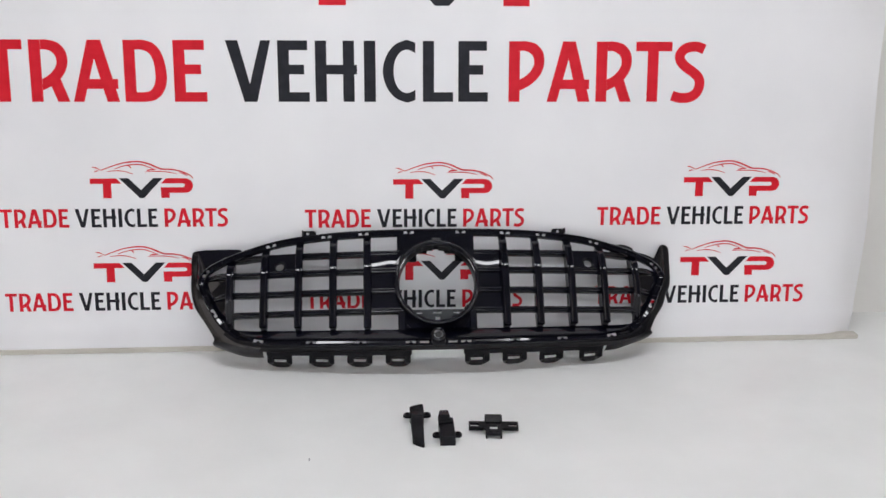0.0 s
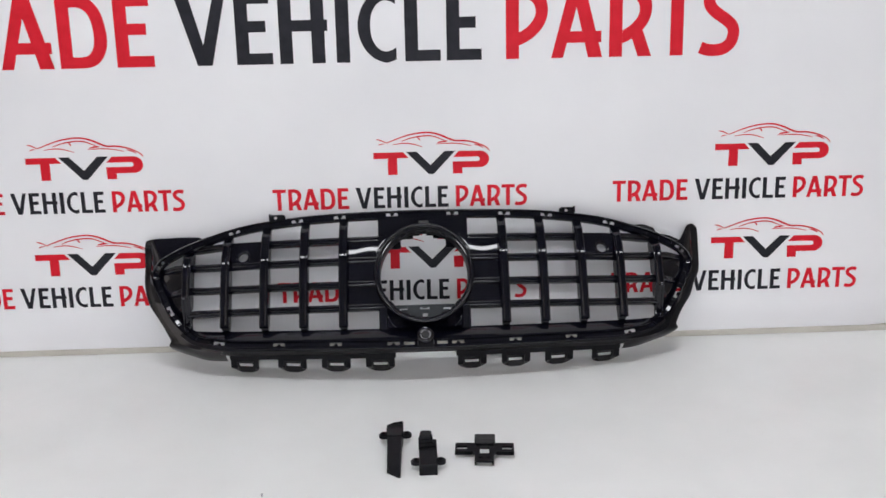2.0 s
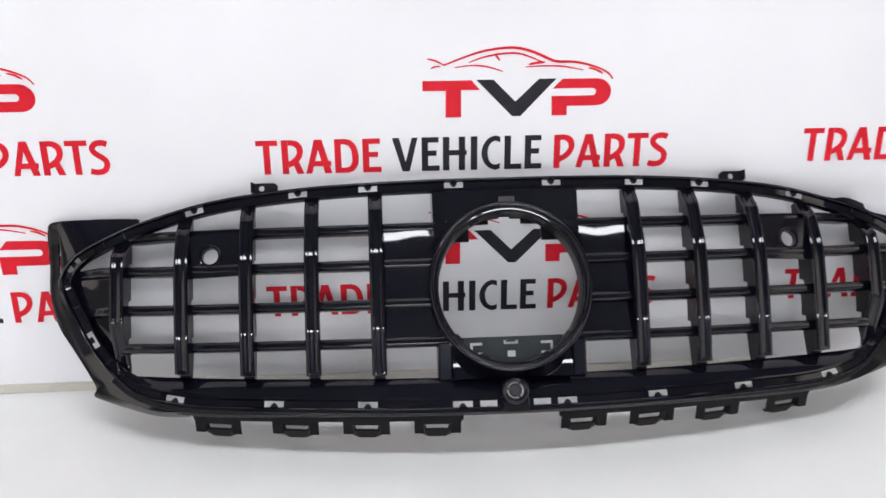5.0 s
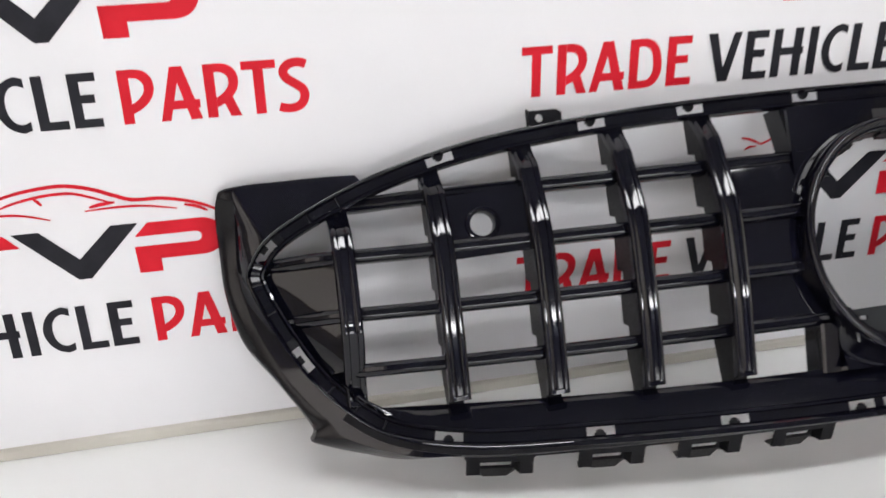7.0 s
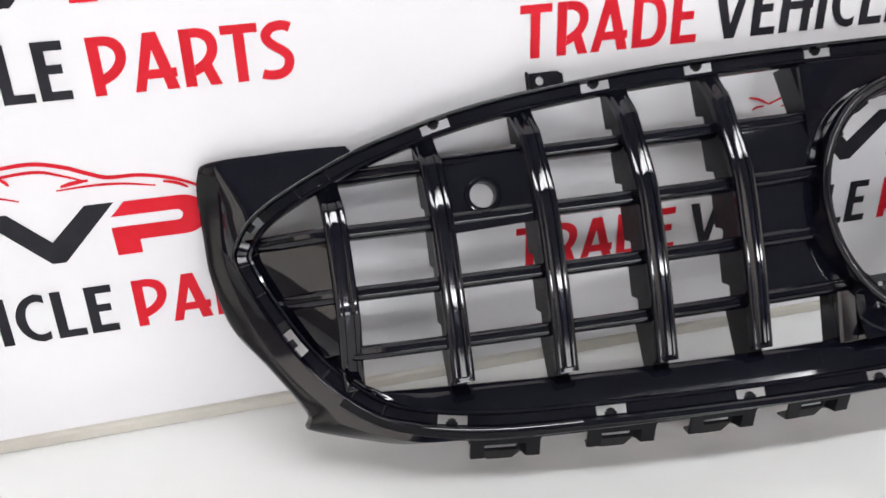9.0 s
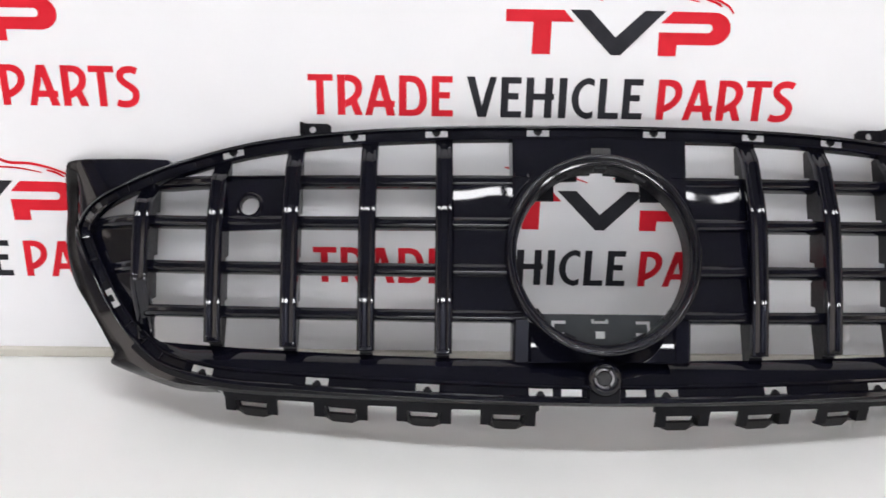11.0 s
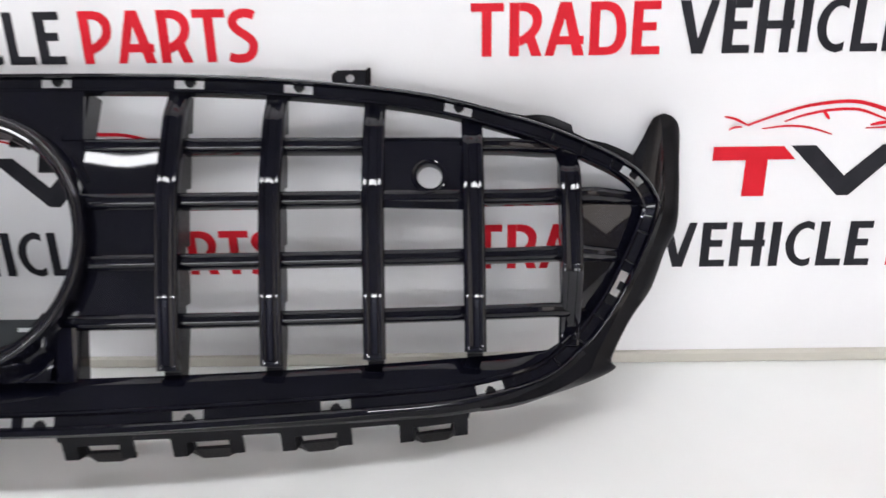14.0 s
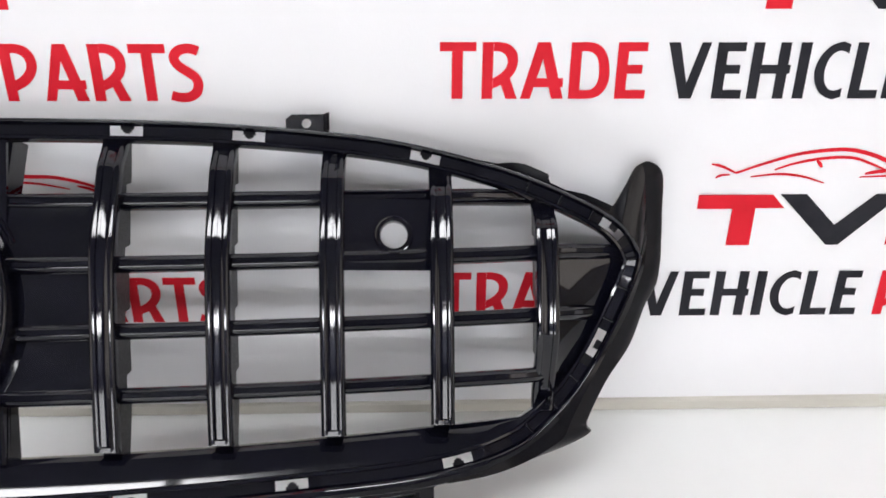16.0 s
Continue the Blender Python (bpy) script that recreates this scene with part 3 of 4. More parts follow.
def level(sx, v, x0, x1):
    rows = []
    n = 30
    for i in range(n + 1):
        x = x0 + (x1 - x0) * i / n
        u = v + RISE * x * x
        f = min(max(1 - (x1 - x) / 0.045, 0), 1)
        f = f * f * (3 - 2 * f)
        low = rim_w(x1, u) - 0.0085
        rows.append([gp(sx * x, u + a, (1 - f) * (face_w(x, u) - 0.0075) + f * min(face_w(x, u) - 0.0075, low) + h - 0.05 * a) for a, h in LEVEL_SECTION])
    return sheet(rows, close_v=True, caps=True)


for sx in (-1, 1):
    for v in LEVELS:
        reach = math.sqrt(max(RING ** 2 - (v - CENTRE_V) ** 2, 0.0)) - 0.004
        end = 0.42
        for _ in range(4):
            end = rim_end(v + RISE * end * end) + 0.005
        part("level_slat", mesh_of("level_slat", *level(sx, v, reach, end), GLOSS, sharp=30), grille)


# Closed panels
for sx in (-1, 1):
    # between the innermost upright slat and the ring
    for k, (hi, lo) in enumerate(zip(LEVELS, LEVELS[1:])):
        m = (hi + lo) / 2
        rows = []
        for i in range(37):
            v = lo + 0.003 + (hi - lo - 0.006) * i / 36
            x0 = math.sqrt(0.0835 ** 2 - ((v - CENTRE_V) / 1.045) ** 2)
            line = [sx * (x0 + (0.136 - x0) * j / 8) for j in range(9)]
            # the upper panel has the slats' bend, those below are flat
            if k == 0:
                w = lambda x: bow(x, 0.26) + 0.003 - (0.32 if v > 0.156 else 0.10) * (math.hypot(v - 0.156 - 0.003 * math.sin(95 * abs(x) + sx), 0.055) - 0.055)
            else:
                w = lambda x: face_w(x, m) - 0.013 + 0.02 * (v - m)
            rows.append([gp(x, v, w(x)) for x in line] + [gp(x, v, w(x) - 0.002) for x in reversed(line)])
        part("inner_panel", mesh_of("inner_panel", *sheet(rows, close_v=True, caps=True), GLOSS, sharp=40), grille, "gloss black blanking panel")
    # tip behind the outermost upright slat, falling back to the rim
    for hi, lo in ((0.1595, 0.1180), (0.1180, 0.0775), (0.0775, 0.056)):
        rows = []
        for i in range(9):
            v = lo + 0.001 + (hi - lo - 0.002) * i / 8
            x1 = rim_end(v, 0.013) + 0.003
            near_w, far_w = face_w(0.424, (hi + lo) / 2) - 0.019, rim_w(x1, v) - 0.0125
            line = [(sx * (0.424 + (x1 - 0.424) * j / 8), near_w + (far_w - near_w) * j / 8) for j in range(9)]
            rows.append([gp(x, v, w) for x, w in line] + [gp(x, v, w - 0.002) for x, w in reversed(line)])
        part("tip_panel", mesh_of("tip_panel", *sheet(rows, close_v=True, caps=True), GLOSS, sharp=40), grille, "gloss black blanking panel")


def circle(cx, cy, r, n=32, a0=0.0, a1=360.0):
    return [(cx + r * math.cos(radians(a0 + (a1 - a0) * k / n)), cy + r * math.sin(radians(a0 + (a1 - a0) * k / n))) for k in range(n if a1 - a0 == 360 else n + 1)]


# Parking sensor holders
for sx in (-1, 1):
    out = []
    x0, x1, v0, v1 = 0.2855, 0.3445, 0.1462, 0.1925
    n = 14
    out += [(x0 + (x1 - x0) * k / n, v0) for k in range(n)] + [(x1, v0 + (v1 - v0) * k / n) for k in range(n)]
    out += [(x1 - (x1 - x0) * k / n, v1) for k in range(n)] + [(x0, v1 - (v1 - v0) * k / n) for k in range(n)]
    hole = circle(0.3190, 0.1692, 0.0090, 36)
    plane = lambda a, b, t, sx=sx: gp(sx * a, b, face_w(0.315, 0.1725) - 0.0066 + 0.02 * (b - 0.1725) - 0.19 * (a - 0.315) - t)
    holder = part("sensor_panel", mesh_of("sensor_panel", *plate(out, [hole], plane, 0.0, 0.003), GLOSS, sharp=40), grille, "gloss black panel with a round sensor hole")
    ring = [(0.0128, -0.0010), (0.0126, 0.0008), (0.0120, 0.0014), (0.0113, 0.0012), (0.0110, 0.0004), (0.0099, 0.0004), (0.0096, 0.0014), (0.0091, 0.0014), (0.0088, 0.0004), (0.0087, -0.0075), (0.0100, -0.0075)]
    part("sensor_collar", mesh_of("sensor_collar", *lathe(ring, 36, lambda a, r, h, sx=sx: gp(sx * (0.3190 + r * math.cos(a)), 0.1692 + r * math.sin(a), face_w(0.315, 0.1725) - 0.0066 - 0.19 * (r * math.cos(a) + 0.004) + h)), GLOSS, sharp=40), holder)

# Middle: backing plate, ring, tray
MID_W = -0.004
outline = [(-0.079, 0.028), (-0.06, 0.026), (0.06, 0.026), (0.079, 0.028), (0.079, 0.12), (0.079, 0.2275), (0.0, 0.2285), (-0.079, 0.2275), (-0.079, 0.12)]
mid = lambda a, b, t: gp(a, b, MID_W + 0.09 * (b - 0.12) - t)
part("emblem_backing", mesh_of("emblem_backing", *plate(outline, [[(0.0005 + a * 0.080, CENTRE_V + b * 0.0835) for a, b in circle(0, 0, 1, 64)]], mid, 0.0, 0.003), GLOSS, sharp=40), grille, "gloss black backing plate")
for sx in (-1, 1):
    for v0, v1 in ((0.028, 0.064), (0.193, 0.231)):
        rows = [[gp(sx * x, v, face_w(0.08, v) - h) for x, h in ((0.0625, 0.022), (0.0635, 0.0060), (0.0655, 0.0045), (0.0765, 0.0045), (0.0785, 0.0060), (0.0795, 0.026))] for v in [v0 + (v1 - v0) * i / 8 for i in range(9)]]
        part("inner_post", mesh_of("inner_post", *sheet(rows, close_v=True, caps=True), GLOSS, sharp=30), grille)
# hollow corners between the ring's foot and the ledge
for sx in (-1, 1):
    rows = []
    for i in range(15):
        v = 0.0278 + 0.0325 * i / 14
        x0 = math.sqrt(max(0.0850 ** 2 - ((v - CENTRE_V) / 1.045) ** 2, 0.004 ** 2))
        w = MID_W + 0.09 * (v - 0.12) + 0.0008 + 0.25 * (0.047 - v + math.hypot(0.047 - v, 0.016))
        line = [(sx * (x0 + (0.0632 - x0) * j / 8), w) for j in range(9)]
        rows.append([gp(x, v, q) for x, q in line] + [gp(x, v, q - 0.002) for x, q in reversed(line)])
    part("hollow_corner", mesh_of("hollow_corner", *sheet(rows, close_v=True, caps=True), GLOSS, sharp=40), grille)
RING_C = (0.0005, CENTRE_V)


def ring_at(lift):
    return lambda a, r, h: gp(RING_C[0] + r * math.cos(a), RING_C[1] + 1.045 * r * math.sin(a), lift + h)


ring_section = [(0.0865, -0.020), (0.0872, 0.004), (0.0868, 0.0085), (0.0860, 0.0105), (0.0849, 0.0116), (0.0836, 0.0120), (0.0823, 0.0116), (0.0815, 0.0104), (0.0811, 0.0080), (0.0801, 0.0072), (0.0786, 0.0074), (0.0777, 0.0056), (0.0790, -0.020)]
ring = part("emblem_ring", mesh_of("emblem_ring", *lathe(ring_section, 96, ring_at(0.004)), GLOSS, sharp=42), grille, "round gloss black emblem surround")
part("inner_wall", mesh_of("inner_wall", *lathe([(0.0779, 0.0054), (0.0770, 0.0046), (0.0757, -0.014), (0.0788, -0.019)], 96, ring_at(0.004)), SATIN, sharp=42), ring, "satin black inner wall of the ring")
# raised collar on the backing plate round the upper half of the ring
rows = []
for k in range(61):
    t = radians(26 + 128 * k / 60)
    rows.append([ring_at(0.0)(t, r, h) for r, h in ((0.0900, -0.006), (0.0903, 0.0010), (0.0915, 0.0024), (0.0930, 0.0022), (0.0940, 0.0006), (0.0945, -0.006))])
part("ring_collar", mesh_of("ring_collar", *sheet(rows, close_v=True, caps=True), GLOSS, sharp=42), grille, "raised gloss black collar round the emblem ring")
# short latches round the inside of the ring
for a in (62, 90, 118, 222, 246, 294, 318):
    rows = []
    for k in range(5):
        t = radians(a - 4 + 2 * k)
        rows.append([ring_at(0.004)(t, r, h) for r, h in ((0.0772, 0.0035), (0.0748, 0.0025), (0.0742, -0.006), (0.0768, -0.006))])
    part("latch", mesh_of("latch", *sheet(rows, close_v=True, caps=True), SATIN), ring)


def seg(lo_angle, hi_angle, r=0.0812, n=30):
    return [(RING_C[0] + r * math.cos(radians(lo_angle + (hi_angle - lo_angle) * k / n)), RING_C[1] + 1.045 * r * math.sin(radians(lo_angle + (hi_angle - lo_angle) * k / n))) for k in range(n + 1)]


flat = lambda a, b, t: gp(a, b, -0.0145 - t)
TRAY_V = 0.0712
edge = math.degrees(math.asin((TRAY_V - CENTRE_V) / 1.045 / 0.0812))
tray_outline = seg(180 - edge, 360 + edge) + [(0.052, TRAY_V), (-0.048, TRAY_V)]


def ell(cx, cy, sx, a=0.0066, b=0.0068, t=0.0030):
    """A hooked opening."""
    pts = [(-a, -b), (-a, b), (a, b), (a, b - t), (-a + t, b - t), (-a + t, -b + t), (a, -b + t), (a, -b)]
    return [(cx + sx * p, cy + q) for p, q in pts]


holes = [ell(-0.0372, 0.0588, 1), ell(0.0388, 0.0588, -1), [(-0.0040, 0.0496), (0.0046, 0.0496), (0.0046, 0.0562), (-0.0040, 0.0562)],
         [(-0.0078, 0.0630), (0.0080, 0.0630), (0.0080, 0.0672), (0.0050, 0.0672), (0.0050, 0.0655), (-0.0048, 0.0655), (-0.0048, 0.0672), (-0.0078, 0.0672)]]
part("emblem_tray", mesh_of("emblem_tray", *plate(tray_outline, holes, flat, 0.0, 0.0025), TRAY, sharp=40), ring, "dark slate plastic tray with small openings")
# stepped lugs in the ring's upper corners
for sx in (-1, 1):
    c0 = RING_C[0]
    lug = [(c0 + sx * a, b) for a, b in ((0.0590, 0.1755), (0.0400, 0.1755), (0.0400, 0.1938), (0.0180, 0.1945), (0.0180, 0.2000), (0.0060, 0.2005), (0.0060, 0.2035), (0.0, 0.2035))]
    lug += [(c0 + sx * 0.0812 * math.cos(radians(t)), CENTRE_V + 1.045 * 0.0812 * math.sin(radians(t))) for t in range(90, 42, -3)]
    part("upper_lug", mesh_of("upper_lug", *plate(lug, [], flat, 0.0, 0.003), SATIN, sharp=40), ring)
# small block over the ring
part("ring_key", mesh_of("ring_key", *sheet([[gp(x, v, 0.001 + h) for x, h in ((-0.009, -0.008), (-0.007, 0.004), (0.0105, 0.004), (0.0125, -0.008))] for v in (0.2085, 0.2145, 0.2215)], close_v=True, caps=True), MATTE), grille)

# Lower ledge under the slats
ledge = []
for i in range(81):
    x = -0.436 + 0.872 * i / 80
    v_in, w_in, v_out, w_out = ledge_at(x)
    ledge.append([gp(x, v_in, w_in), gp(x, v_in + 0.25 * (v_out - v_in), w_in + 0.22 * (w_out - w_in)), gp(x, v_in + 0.8 * (v_out - v_in), w_in + 0.7 * (w_out - w_in)), gp(x, v_out, w_out),
                  gp(x, v_out + 0.0012, w_out - 0.001), gp(x, v_out + 0.0012, w_out - 0.012), gp(x, v_in, w_in - 0.014)])
part("lower_ledge", mesh_of("lower_ledge", *sheet(ledge, close_v=True, caps=True), GLOSS, sharp=34), grille, "gloss black sloping ledge")

# Camera boss in the middle of the lower rim
boss_at = lambda a, r, h: gp(-0.0005 + r * math.cos(a), 0.0132 + r * math.sin(a), 0.0065 + h)
boss = part("camera_boss", mesh_of("camera_boss", *lathe([(0.0165, -0.012), (0.0155, -0.002), (0.0135, 0.0015), (0.0115, 0.0022), (0.0098, 0.0014), (0.0090, -0.004), (0.0090, -0.014), (0.0140, -0.014)], 40, boss_at), GLOSS, sharp=42), grille, "round camera boss")
part("camera_ring", mesh_of("camera_ring", *lathe([(0.0090, -0.0046), (0.0087, -0.0030), (0.0081, -0.0026), (0.0072, -0.0032), (0.0068, -0.0054)], 36, boss_at), PALE), boss, "pale grey ring in the camera opening")
part("camera_plug", mesh_of("camera_plug", *lathe([(0.0001, -0.0040), (0.0056, -0.0036), (0.0062, -0.0044), (0.0064, -0.012), (0.0001, -0.012)], 28, boss_at), MATTE), boss)
for a in (60, 170, 300):
    t = radians(a)
    rows = [[boss_at(t + s * 0.13, r, h) for s, h in ((-1, -0.0010), (1, -0.0010), (1, -0.006), (-1, -0.006))] for r in (0.0058, 0.0092)]
    part("plug_web", mesh_of("plug_web", *sheet(rows, close_v=True, caps=True), MATTE), boss)
part("boss_skirt", mesh_of("boss_skirt", *sheet([[gp(x * f, v, w) for x, w in ((-0.016, -0.012), (-0.013, 0.0012), (0.013, 0.0012), (0.016, -0.012))] for v, f in ((-0.0085, 0.92), (-0.006, 1.0), (0.004, 1.0), (0.012, 0.8))], close_v=True, caps=True), SATIN), boss)


# Skirt below the lower lip
def skirt_drop(x):
    return 0.0010 + 0.045 * x * x


rows = []
for i in range(STEPS):
    x, v = even[i]
    if v < 0.06 and abs(x) < 0.43:
        w = rim_w(x, v)
        n = inward(i)
        d = skirt_drop(x)
        rows.append((x, [gp(x, v, w - 0.0015), gp(x - n[0] * d * 0.6, v - n[1] * d * 0.6, w - 0.004), gp(x - n[0] * d, v - n[1] * d, w - 0.010 - 0.06 * x * x), gp(x - n[0] * d, v - n[1] * d, w - 0.026), gp(x, v + 0.002, w - 0.018)]))
rows = [r for _, r in sorted(rows, key=lambda q: q[0])]
part("skirt", mesh_of("skirt", *sheet(rows, close_v=True, caps=True), SATIN, sharp=30), grille, "satin black lower skirt")


# Mounting feet: upright loops that carry the grille on the floor
def foot_at(x):
    """Lowest edge of a loop: height and depth."""
    return 0.0062 - 0.076 * x * x, -0.1265 + 0.28 * x * x


def shell(points, faces, push):
    """A sheet of faces given thickness along push."""
    n = len(points)
    count = Counter(frozenset(e) for f in faces for e in zip(f, f[1:] + f[:1]))
    walls = [(a, b, n + b, n + a) for f in faces for a, b in zip(f, f[1:] + f[:1]) if count[frozenset((a, b))] == 1]
    return list(points) + [p + push for p in points], list(faces) + [tuple(n + k for k in reversed(f)) for f in faces] + walls


def mounting_foot(x, sx):
    """The recessed, slotted plate of a foot and the faceted scoop below it."""
    z0, y0 = foot_at(x)
    slope = 0.54 * x * sx  # the loop follows the bow
    to = lambda a, b, t: Vector((sx * x + a, y0 + slope * a + t, z0 + b))
    half = [(0.0268, 0.0365, -0.010), (0.0262, 0.0300, -0.010), (0.0250, 0.0280, -0.010), (0.0250, 0.0125, -0.010), (0.0150, 0.0125, -0.010), (0.0150, 0.0252, -0.010),
            (0.0142, 0.0182, 0.0), (0.0134, 0.0096, 0.0), (0.0116, 0.0106, 0.0), (0.0130, 0.0168, 0.0)]
    pts = [to(-a, b, t) for a, b, t in half] + [to(a, b, t) for a, b, t in half]
    k = len(half)
    faces = [(0, k, k + 1, k + 2, k + 5, 5, 2, 1), (5, k + 5, k + 6, 6), (6, k + 6, k + 9, 9), (7, 8, k + 8, k + 7)]
    for o in (0, k):
        faces += [(o + 2, o + 5, o + 4, o + 3), (o + 5, o + 6, o + 7, o + 4), (o + 6, o + 9, o + 8, o + 7)]
    body = shell(pts, faces, Vector((0, 0.0022, 0)))
    half = [(0.0134, 0.0094, 0.0), (0.0090, -0.0012, 0.0025), (0.0180, -0.0008, 0.0085), (0.0250, 0.0122, -0.0095), (0.0150, 0.0122, -0.0095)]
    pts = [to(-a, b, t) for a, b, t in half] + [to(a, b, t) for a, b, t in half]
    scoop = shell(pts, [(0, 5, 6, 1), (0, 1, 2), (5, 6, 7), (0, 2, 3, 4), (5, 7, 8, 9)], Vector((0, 0.0022, 0.0004)))
    return body, scoop


for sx in (-1, 1):
    for x in (0.0795, 0.1560, 0.2325, 0.3170):
        loop_, scoop = mounting_foot(x, sx)
        foot = part("mounting_foot", mesh_of("mounting_foot", *loop_, SATIN, sharp=30), grille, "satin black slotted mounting foot")
        part("foot_scoop", mesh_of("foot_scoop", *scoop, MATTE, sharp=12), foot, "grey-black faceted scoop below the slot")
    # web that joins the loops under the skirt
    rows = []
    for i in range(25):
        x = 0.0520 + (0.3430 - 0.0520) * i / 24
        z, y = foot_at(x)
        z, y = z + 0.0285, y - 0.0095
        rows.append([Vector((sx * x, y, z)), Vector((sx * x, y - 0.001, z + 0.009)), Vector((sx * x, y + 0.003, z + 0.009)), Vector((sx * x, y + 0.003, z))])
    part("foot_web", mesh_of("foot_web", *sheet(rows, close_v=True, caps=True), SATIN), grille)

# Upper mounting tabs
for sx in (-1, 1):
    x = 0.2620 if sx > 0 else 0.2600
    w = rim_w(x, 0.24) - 0.003
    to = lambda a, b, t: gp(sx * x + a, b, w - t + 0.18 * (b - 0.237))
    out = [(-0.0135, 0.2370), (0.0135, 0.2370), (0.0135, 0.2488), (-0.0095, 0.2488), (-0.0135, 0.2458)] if sx > 0 else [(-0.0135, 0.2370), (0.0135, 0.2370), (0.0135, 0.2462), (0.0095, 0.2488), (-0.0135, 0.2488)]
    tab = part("mounting_tab", mesh_of("mounting_tab", *plate(out, [circle(0.002 * sx - 0.002, 0.2432, 0.0031, 20)], to, 0.0, 0.0022), SEMI, sharp=40), grille, "satin black screw tab")
    s = 1 if sx > 0 else -1
    part("tab_wall", mesh_of("tab_wall", *sheet([[to(s * 0.0115, b, 0.0), to(s * 0.0142, b, -0.0045), to(s * 0.0155, b, -0.0040), to(s * 0.0140, b, 0.002)] for b in (0.2380, 0.2480, 0.2490)], close_v=True, caps=True), SATIN), tab)


# Wings outside the rim
def wing(name, label, sx, rim_stations, seam_line, outer_line, skin, edge_skin, fall):
    """A panel from the rim to a seam, and a satin border that turns back from the seam to the outer line; all lines have as many stations."""
    n = 6
    lines = [[(p.x, p.y) for p in spline([(x, v, 0) for x, v in line], n)] for line in (rim_stations, seam_line, outer_line)]
    face, border = [], []
    for (ix, iv), (mx, mv), (ox, ov) in zip(*lines):
        back_w = (-0.077 + 0.15 * (ov - 0.035)) if sx > 0 else (-0.082 + 0.145 * (ov - 0.033))
        up = min(max((mv - 0.165) / 0.045, 0), 1)  # the upper corner stands forward
        a = Vector((ix, iv, rim_w(ix, iv) - 0.0035))
        seam = Vector((mx, mv, a.z + (-fall + (fall + (0.18 if sx > 0 else 0.05)) * up) * math.hypot(mx - ix, mv - iv)))
        o = Vector((ox, ov, min(back_w, seam.z - (0.5 - 0.35 * up) * math.hypot(ox - mx, ov - mv))))
        turn = Vector((0, 0, -0.004 - 0.014 * min(max((0.19 - ov) / 0.12, 0), 1)))
        at = lambda p: gp(sx * p.x, p.y, p.z)
        face.append([at(p) for p in (a, a.lerp(seam, 0.5), seam, seam + Vector((0, 0, -0.002)), a + Vector((0, 0, -0.006)))])
        d = o - seam
        border.append([at(p) for p in (seam + Vector((0, 0, -0.0003)), seam + d * 0.5 + Vector((0, 0, 0.0008)), seam + d * 0.88 + Vector((0, 0, 0.0004)), o + turn * 0.25, o + turn, seam + turn)])
    made = part(name, mesh_of(name, *sheet(face, close_v=True, caps=True), skin, sharp=40), grille, label)
    part("wing_border", mesh_of("wing_border", *sheet(border, close_v=True, caps=True), edge_skin, sharp=40), made, "satin black turned-back border")


def step_near(x, v):
    return min(range(STEPS), key=lambda i: (even[i][0] - x) ** 2 + (even[i][1] - v) ** 2)


def on_rim(marks):
    """The nearest places on the rim's outer edge, a hair inside it."""
    return [offset(step_near(x, v), 0.0012) for x, v in marks]


LOW_RIM = [(0.484, 0.138), (0.478, 0.120), (0.468, 0.102), (0.456, 0.082), (0.443, 0.0635), (0.430, 0.0475), (0.424, 0.0415), (0.418, 0.037), (0.405, 0.029), (0.390, 0.0225), (0.370, 0.0160), (0.350, 0.0115)]
LEFT_RIM = [(0.400, 0.2145), (0.425, 0.2055), (0.450, 0.193), (0.470, 0.181), (0.480, 0.170), (0.485, 0.160), (0.487, 0.150)] + LOW_RIM
LEFT_SEAM = [(0.4040, 0.2190), (0.430, 0.2202), (0.460, 0.2206), (0.4905, 0.2198), (0.4930, 0.2080), (0.4945, 0.1939), (0.4962, 0.1702), (0.4958, 0.1500), (0.4900, 0.1250), (0.4820, 0.1040),
             (0.4700, 0.0800), (0.4550, 0.0580), (0.4430, 0.0440), (0.4390, 0.0375), (0.4345, 0.0315), (0.4240, 0.0255), (0.4050, 0.0170), (0.3800, 0.0095), (0.3530, 0.0070)]
LEFT_OUT = [(0.4035, 0.2206), (0.430, 0.2214), (0.462, 0.2221), (0.4985, 0.2210), (0.5056, 0.2141), (0.5083, 0.2000), (0.5083, 0.1750), (0.5078, 0.1500), (0.5032, 0.1245), (0.4956, 0.1040),
            (0.4790, 0.0800), (0.4640, 0.0570), (0.4553, 0.0414), (0.4548, 0.0365), (0.4570, 0.0308), (0.4450, 0.0250), (0.4200, 0.0160), (0.3900, 0.0070), (0.3540, 0.0045)]
wing("left_wing", "gloss black side panel with a squared upper corner", -1, [(-x, v) for x, v in on_rim([(-x, v) for x, v in LEFT_RIM])], LEFT_SEAM, LEFT_OUT, GLOSS, SEMI, 0.40)
RIGHT_RIM = [(0.433, 0.2015), (0.445, 0.196), (0.457, 0.190), (0.466, 0.184), (0.4725, 0.1785), (0.477, 0.174), (0.480, 0.170), (0.483, 0.165), (0.4855, 0.160), (0.4875, 0.153), (0.488, 0.146)] + LOW_RIM
